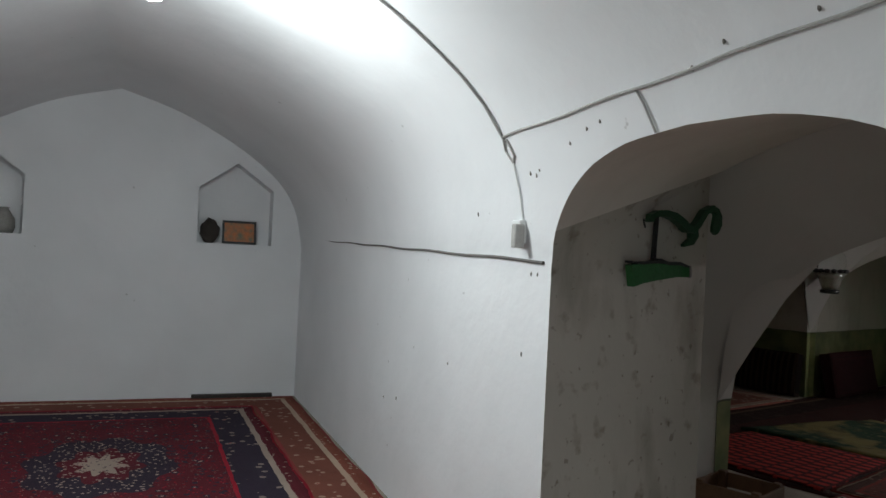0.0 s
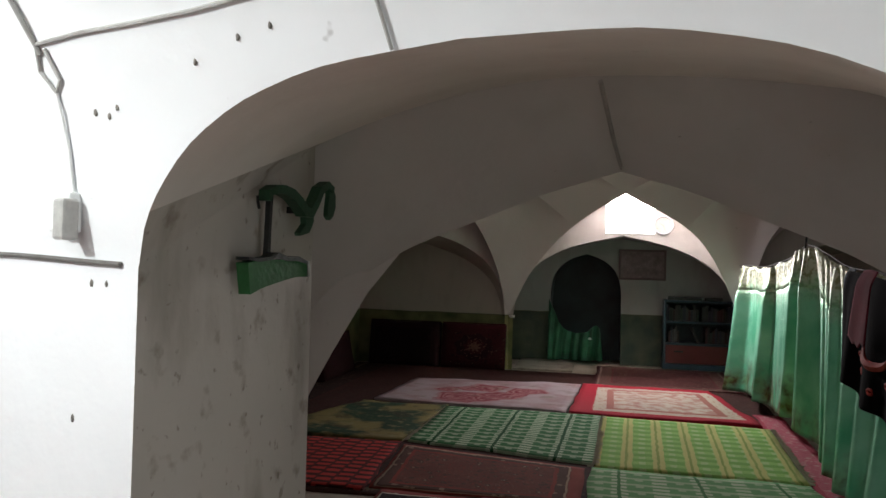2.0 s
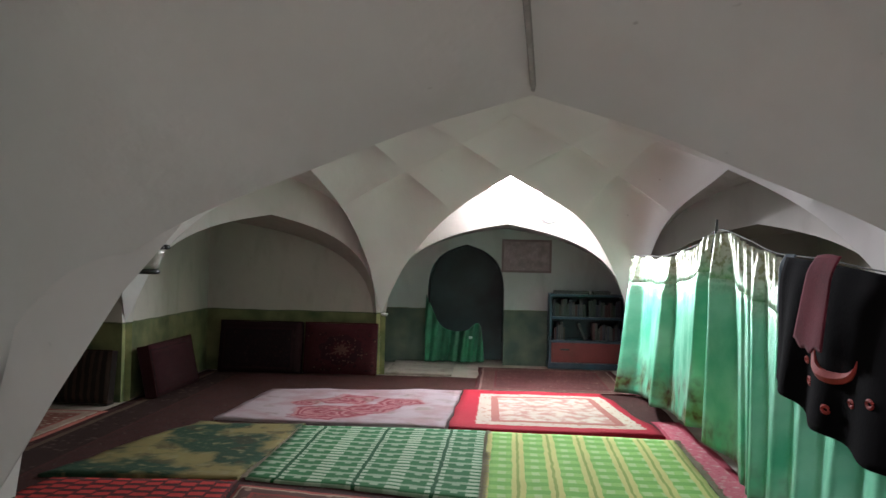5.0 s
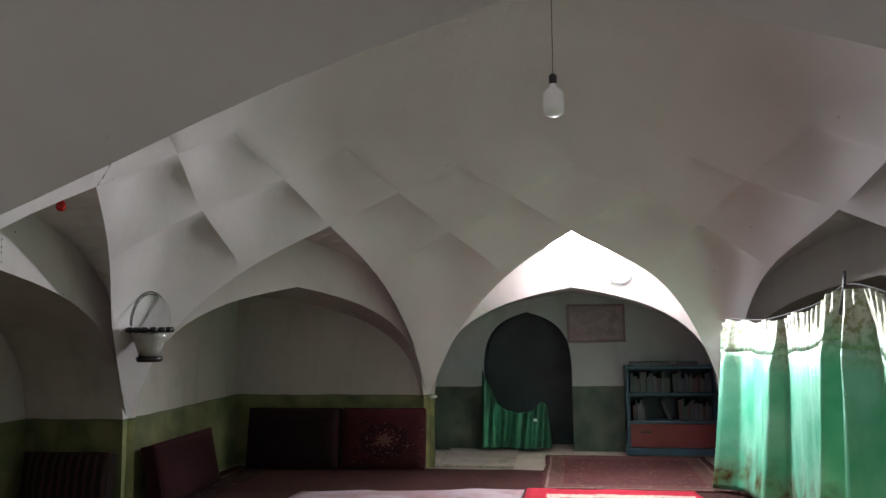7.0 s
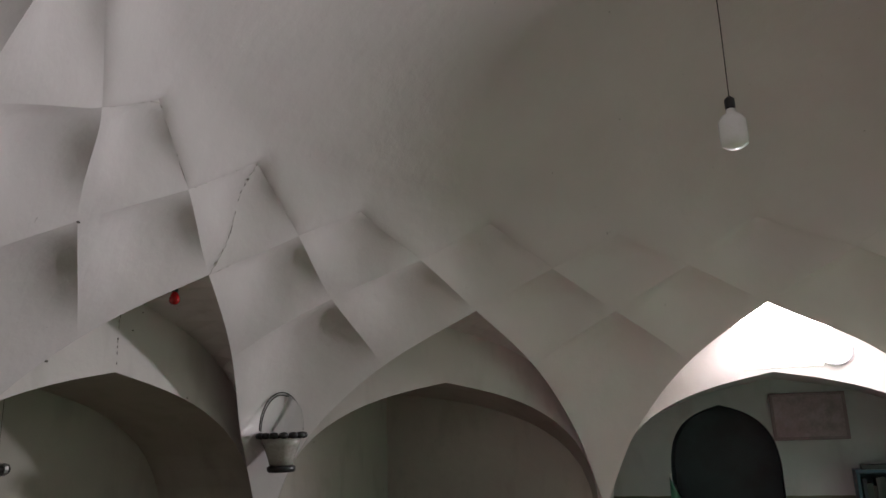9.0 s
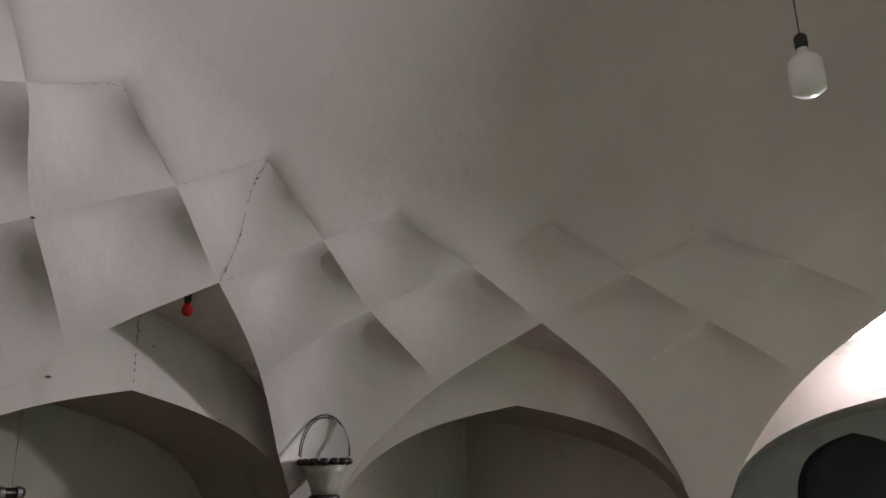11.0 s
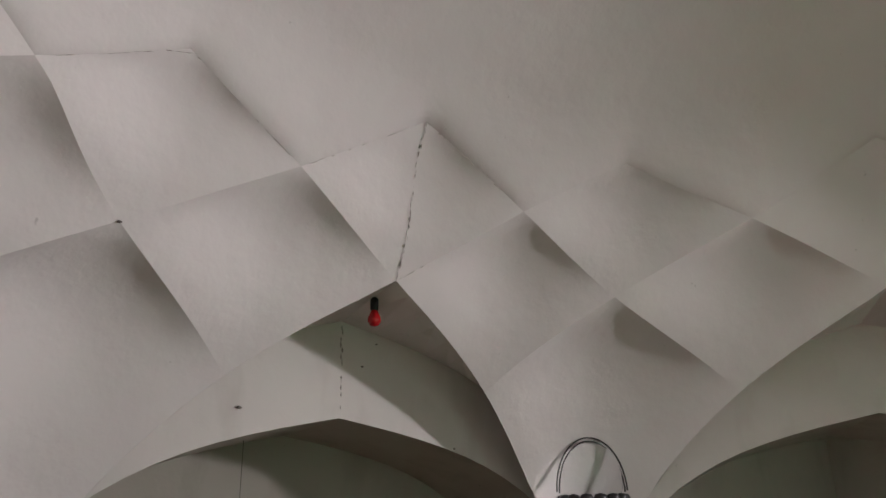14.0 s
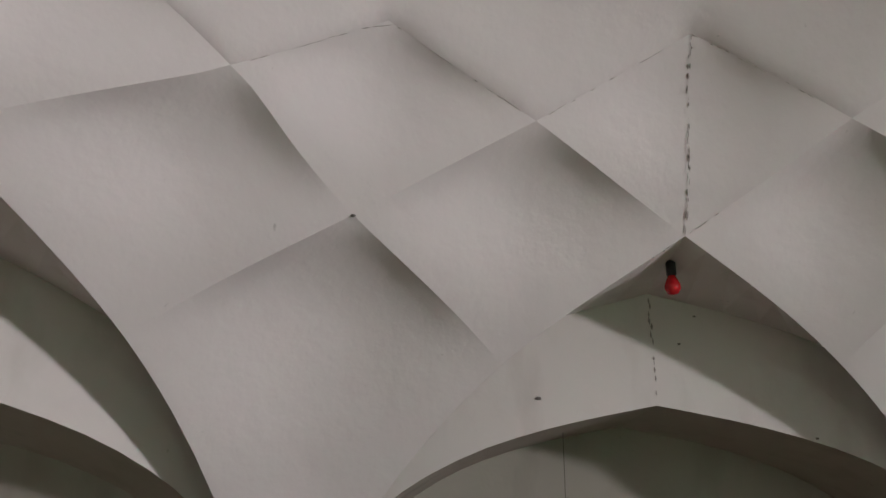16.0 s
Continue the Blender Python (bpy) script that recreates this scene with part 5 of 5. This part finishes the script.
def ribbon(points, width, out0, out1):
    bm = bmesh.new()
    n = len(points)
    rows = []
    for i, (a, b) in enumerate(points):
        p, q = points[max(i - 1, 0)], points[min(i + 1, n - 1)]
        t = Vector((q[0] - p[0], q[1] - p[1])).normalized()
        nx, nz = -t.y, t.x
        w = width[i] if isinstance(width, list) else width
        rows.append([jamb_point(a + nx * w / 2, b + nz * w / 2, out0), jamb_point(a + nx * w / 2, b + nz * w / 2, out1), jamb_point(a - nx * w / 2, b - nz * w / 2, out1), jamb_point(a - nx * w / 2, b - nz * w / 2, out0), jamb_point(a + nx * w / 2, b + nz * w / 2, out0)])
    grid(bm, rows)
    bm.faces.new([bm.verts.new(p) for p in rows[0][:4]])
    bm.faces.new([bm.verts.new(p) for p in rows[-1][:4]])
    return bm
wave_line = [(0.319, 1.583), (0.322, 1.605), (0.355, 1.618), (0.398, 1.621), (0.449, 1.612), (0.494, 1.591), (0.527, 1.568), (0.56, 1.566), (0.588, 1.594), (0.625, 1.643), (0.666, 1.662), (0.700, 1.648)]
part("scroll", ribbon(wave_line, [0.012, 0.02, 0.024, 0.026, 0.03, 0.032, 0.032, 0.03, 0.026, 0.024, 0.022, 0.02], 0.062, 0.098), GREEN_PAINT, bracket, "dark green wavy scroll")
part("curl", ribbon([(0.695, 1.652), (0.705, 1.63), (0.704, 1.60), (0.694, 1.575), (0.684, 1.558)], [0.03, 0.045, 0.052, 0.045, 0.022], 0.075, 0.09), GREEN_PAINT, bracket, "curled-over scroll end")
part("flap", ribbon([(0.572, 1.575), (0.578, 1.545), (0.566, 1.52), (0.521, 1.5)], [0.05, 0.052, 0.034, 0.01], 0.06, 0.08), GREEN_PAINT, bracket)
part("rod", ribbon([(0.379, 1.61), (0.377, 1.56), (0.374, 1.5), (0.371, 1.43)], [0.014, 0.013, 0.012, 0.016], 0.05, 0.066), BLACK, bracket, "black iron rod")
part("tray", ribbon([(0.225, 1.372), (0.28, 1.383), (0.35, 1.390), (0.41, 1.395), (0.46, 1.398), (0.535, 1.397)], [0.084, 0.076, 0.066, 0.058, 0.05, 0.043], 0.062, 0.098), TRAY_GREEN, bracket, "bright green tapering tray")
part("rim", ribbon([(0.218, 1.425), (0.272, 1.421), (0.33, 1.426), (0.371, 1.434), (0.42, 1.425), (0.48, 1.427), (0.538, 1.415)], [0.008, 0.01, 0.008, 0.018, 0.012, 0.014, 0.008], 0.06, 0.1), BLACK, bracket, "dark broken rim")
part("end_cap", ribbon([(0.537, 1.42), (0.541, 1.398), (0.544, 1.374)], 0.012, 0.06, 0.1), STEEL, bracket, "bare metal end")
part("thorn", ribbon([(0.296, 1.595), (0.298, 1.578), (0.306, 1.56)], 0.005, 0.068, 0.074), BLACK, bracket)
for a, b in ((0.56, 1.575), (0.372, 1.41)):
    part("stub", ribbon([(a, b), (a + 0.02, b)], 0.02, -0.01, 0.06), BLACK, bracket)

crate = thing("wooden_crate", "small brown wooden crate beside the entrance", "crate", (-1.22, -3.82, 0.012), 8)
WOOD = material("brown_wood", (0.17, 0.09, 0.045), 0.7, 0.6, 6, 80)
for x in (-0.13, 0.13):
    for y in (-0.12, 0.12):
        part("post", boxed((x - 0.018, y - 0.018, 0), (x + 0.018, y + 0.018, 0.42), 0.003), WOOD, crate)
for z in (0.06, 0.2, 0.34):
    for y in (-0.145, 0.132):
        part("slat", boxed((-0.15, y, z), (0.15, y + 0.012, z + 0.07), 0.002), WOOD, crate)
    for x in (-0.16, 0.148):
        part("slat", boxed((x, -0.13, z), (x + 0.012, 0.13, z + 0.07), 0.002), WOOD, crate)

# nails and knocks in the hall's plaster
CHIP = material("chipped_plaster", (0.20, 0.18, 0.16), 0.95, 0.5)
rnd = random.Random(31)
for u, z, r in ((1.66, 0.585, 0.014), (0.55, 1.60, 0.013), (0.02, 1.73, 0.012), (-0.02, 1.72, 0.012), (-0.05, 1.735, 0.010), (-0.30, 1.80, 0.010), (-0.42, 1.83, 0.010), (-0.50, 1.84, 0.010), (-0.95, 1.90, 0.012), (-1.08, 1.93, 0.011), (-1.3, 1.97, 0.012), (-1.34, 1.93, 0.010), (0.10, 1.36, 0.012), (0.05, 1.36, 0.010), (0.9, 0.9, 0.010), (1.9, 0.55, 0.010), (0.42, 0.1, 0.016), (0.15, 1.05, 0.012)):
    bm = bmesh.new()
    bmesh.ops.create_icosphere(bm, subdivisions=2, radius=1)
    c = on_vault(u, z, 0.0)
    for v in bm.verts:
        f = 1 + 0.5 * noise.noise(v.co * 2 + Vector((u * 9, z * 5, 0)))
        v.co = c + HU * v.co.x * r * f * 0.45 + HN * v.co.y * 0.004 + Vector((0, 0, v.co.z * r * f * 0.8))
    structure("trim_chip", bm, CHIP, "small dark chip in the white plaster", True)

# a small fitting hung in the west alcove
fitting = thing("hanging_fitting", "dark metal fitting hung on a cord in the alcove", "fitting", (-4.05, -0.36, 1.31))
bm = tube(bmesh.new(), [(0, -0.16, 0), (0, -0.15, 0.002), (0, 0.09, 0.004), (0, 0.1, 0.004)], [0.012, 0.03, 0.026, 0.012], 12)
part("body", bm, material("dark_metal", (0.06, 0.055, 0.05), 0.35, metal=0.8), fitting, "", True)
for y in (-0.03, 0.06):
    part("clamp", tube(bmesh.new(), [(0, y - 0.012, 0.003), (0, y + 0.012, 0.003)], 0.034, 12), STEEL, fitting, "shiny steel clamp")
part("cord", tube(bmesh.new(), [(0, 0.03, 0.02), (0, 0.028, 0.2), (0, 0.03, 0.52)], 0.0015, 6), CORD, fitting)

# knocks in the west lunette and a nail where two ribs cross
for c, r in ((Vector((-3.594, -0.478, 1.858)), 0.012), (Vector((-3.594, 0.62, 1.70)), 0.007), (Vector((-3.594, 0.186, 2.199)), 0.007), (Vector((-3.594, 0.112, 2.082)), 0.008), (rib(8, 9) + Vector((0.004, 0, -0.004)), 0.009)):
    bm = bmesh.new()
    bmesh.ops.create_icosphere(bm, subdivisions=2, radius=1)
    for v in bm.verts:
        f = 1 + 0.5 * noise.noise(v.co * 2 + c * 7)
        v.co = c + Vector((v.co.x * 0.004, v.co.y * r * f, v.co.z * r * f * 0.6))
    structure("trim_chip", bm, CHIP, "small dark knock in the chamber plaster", True)
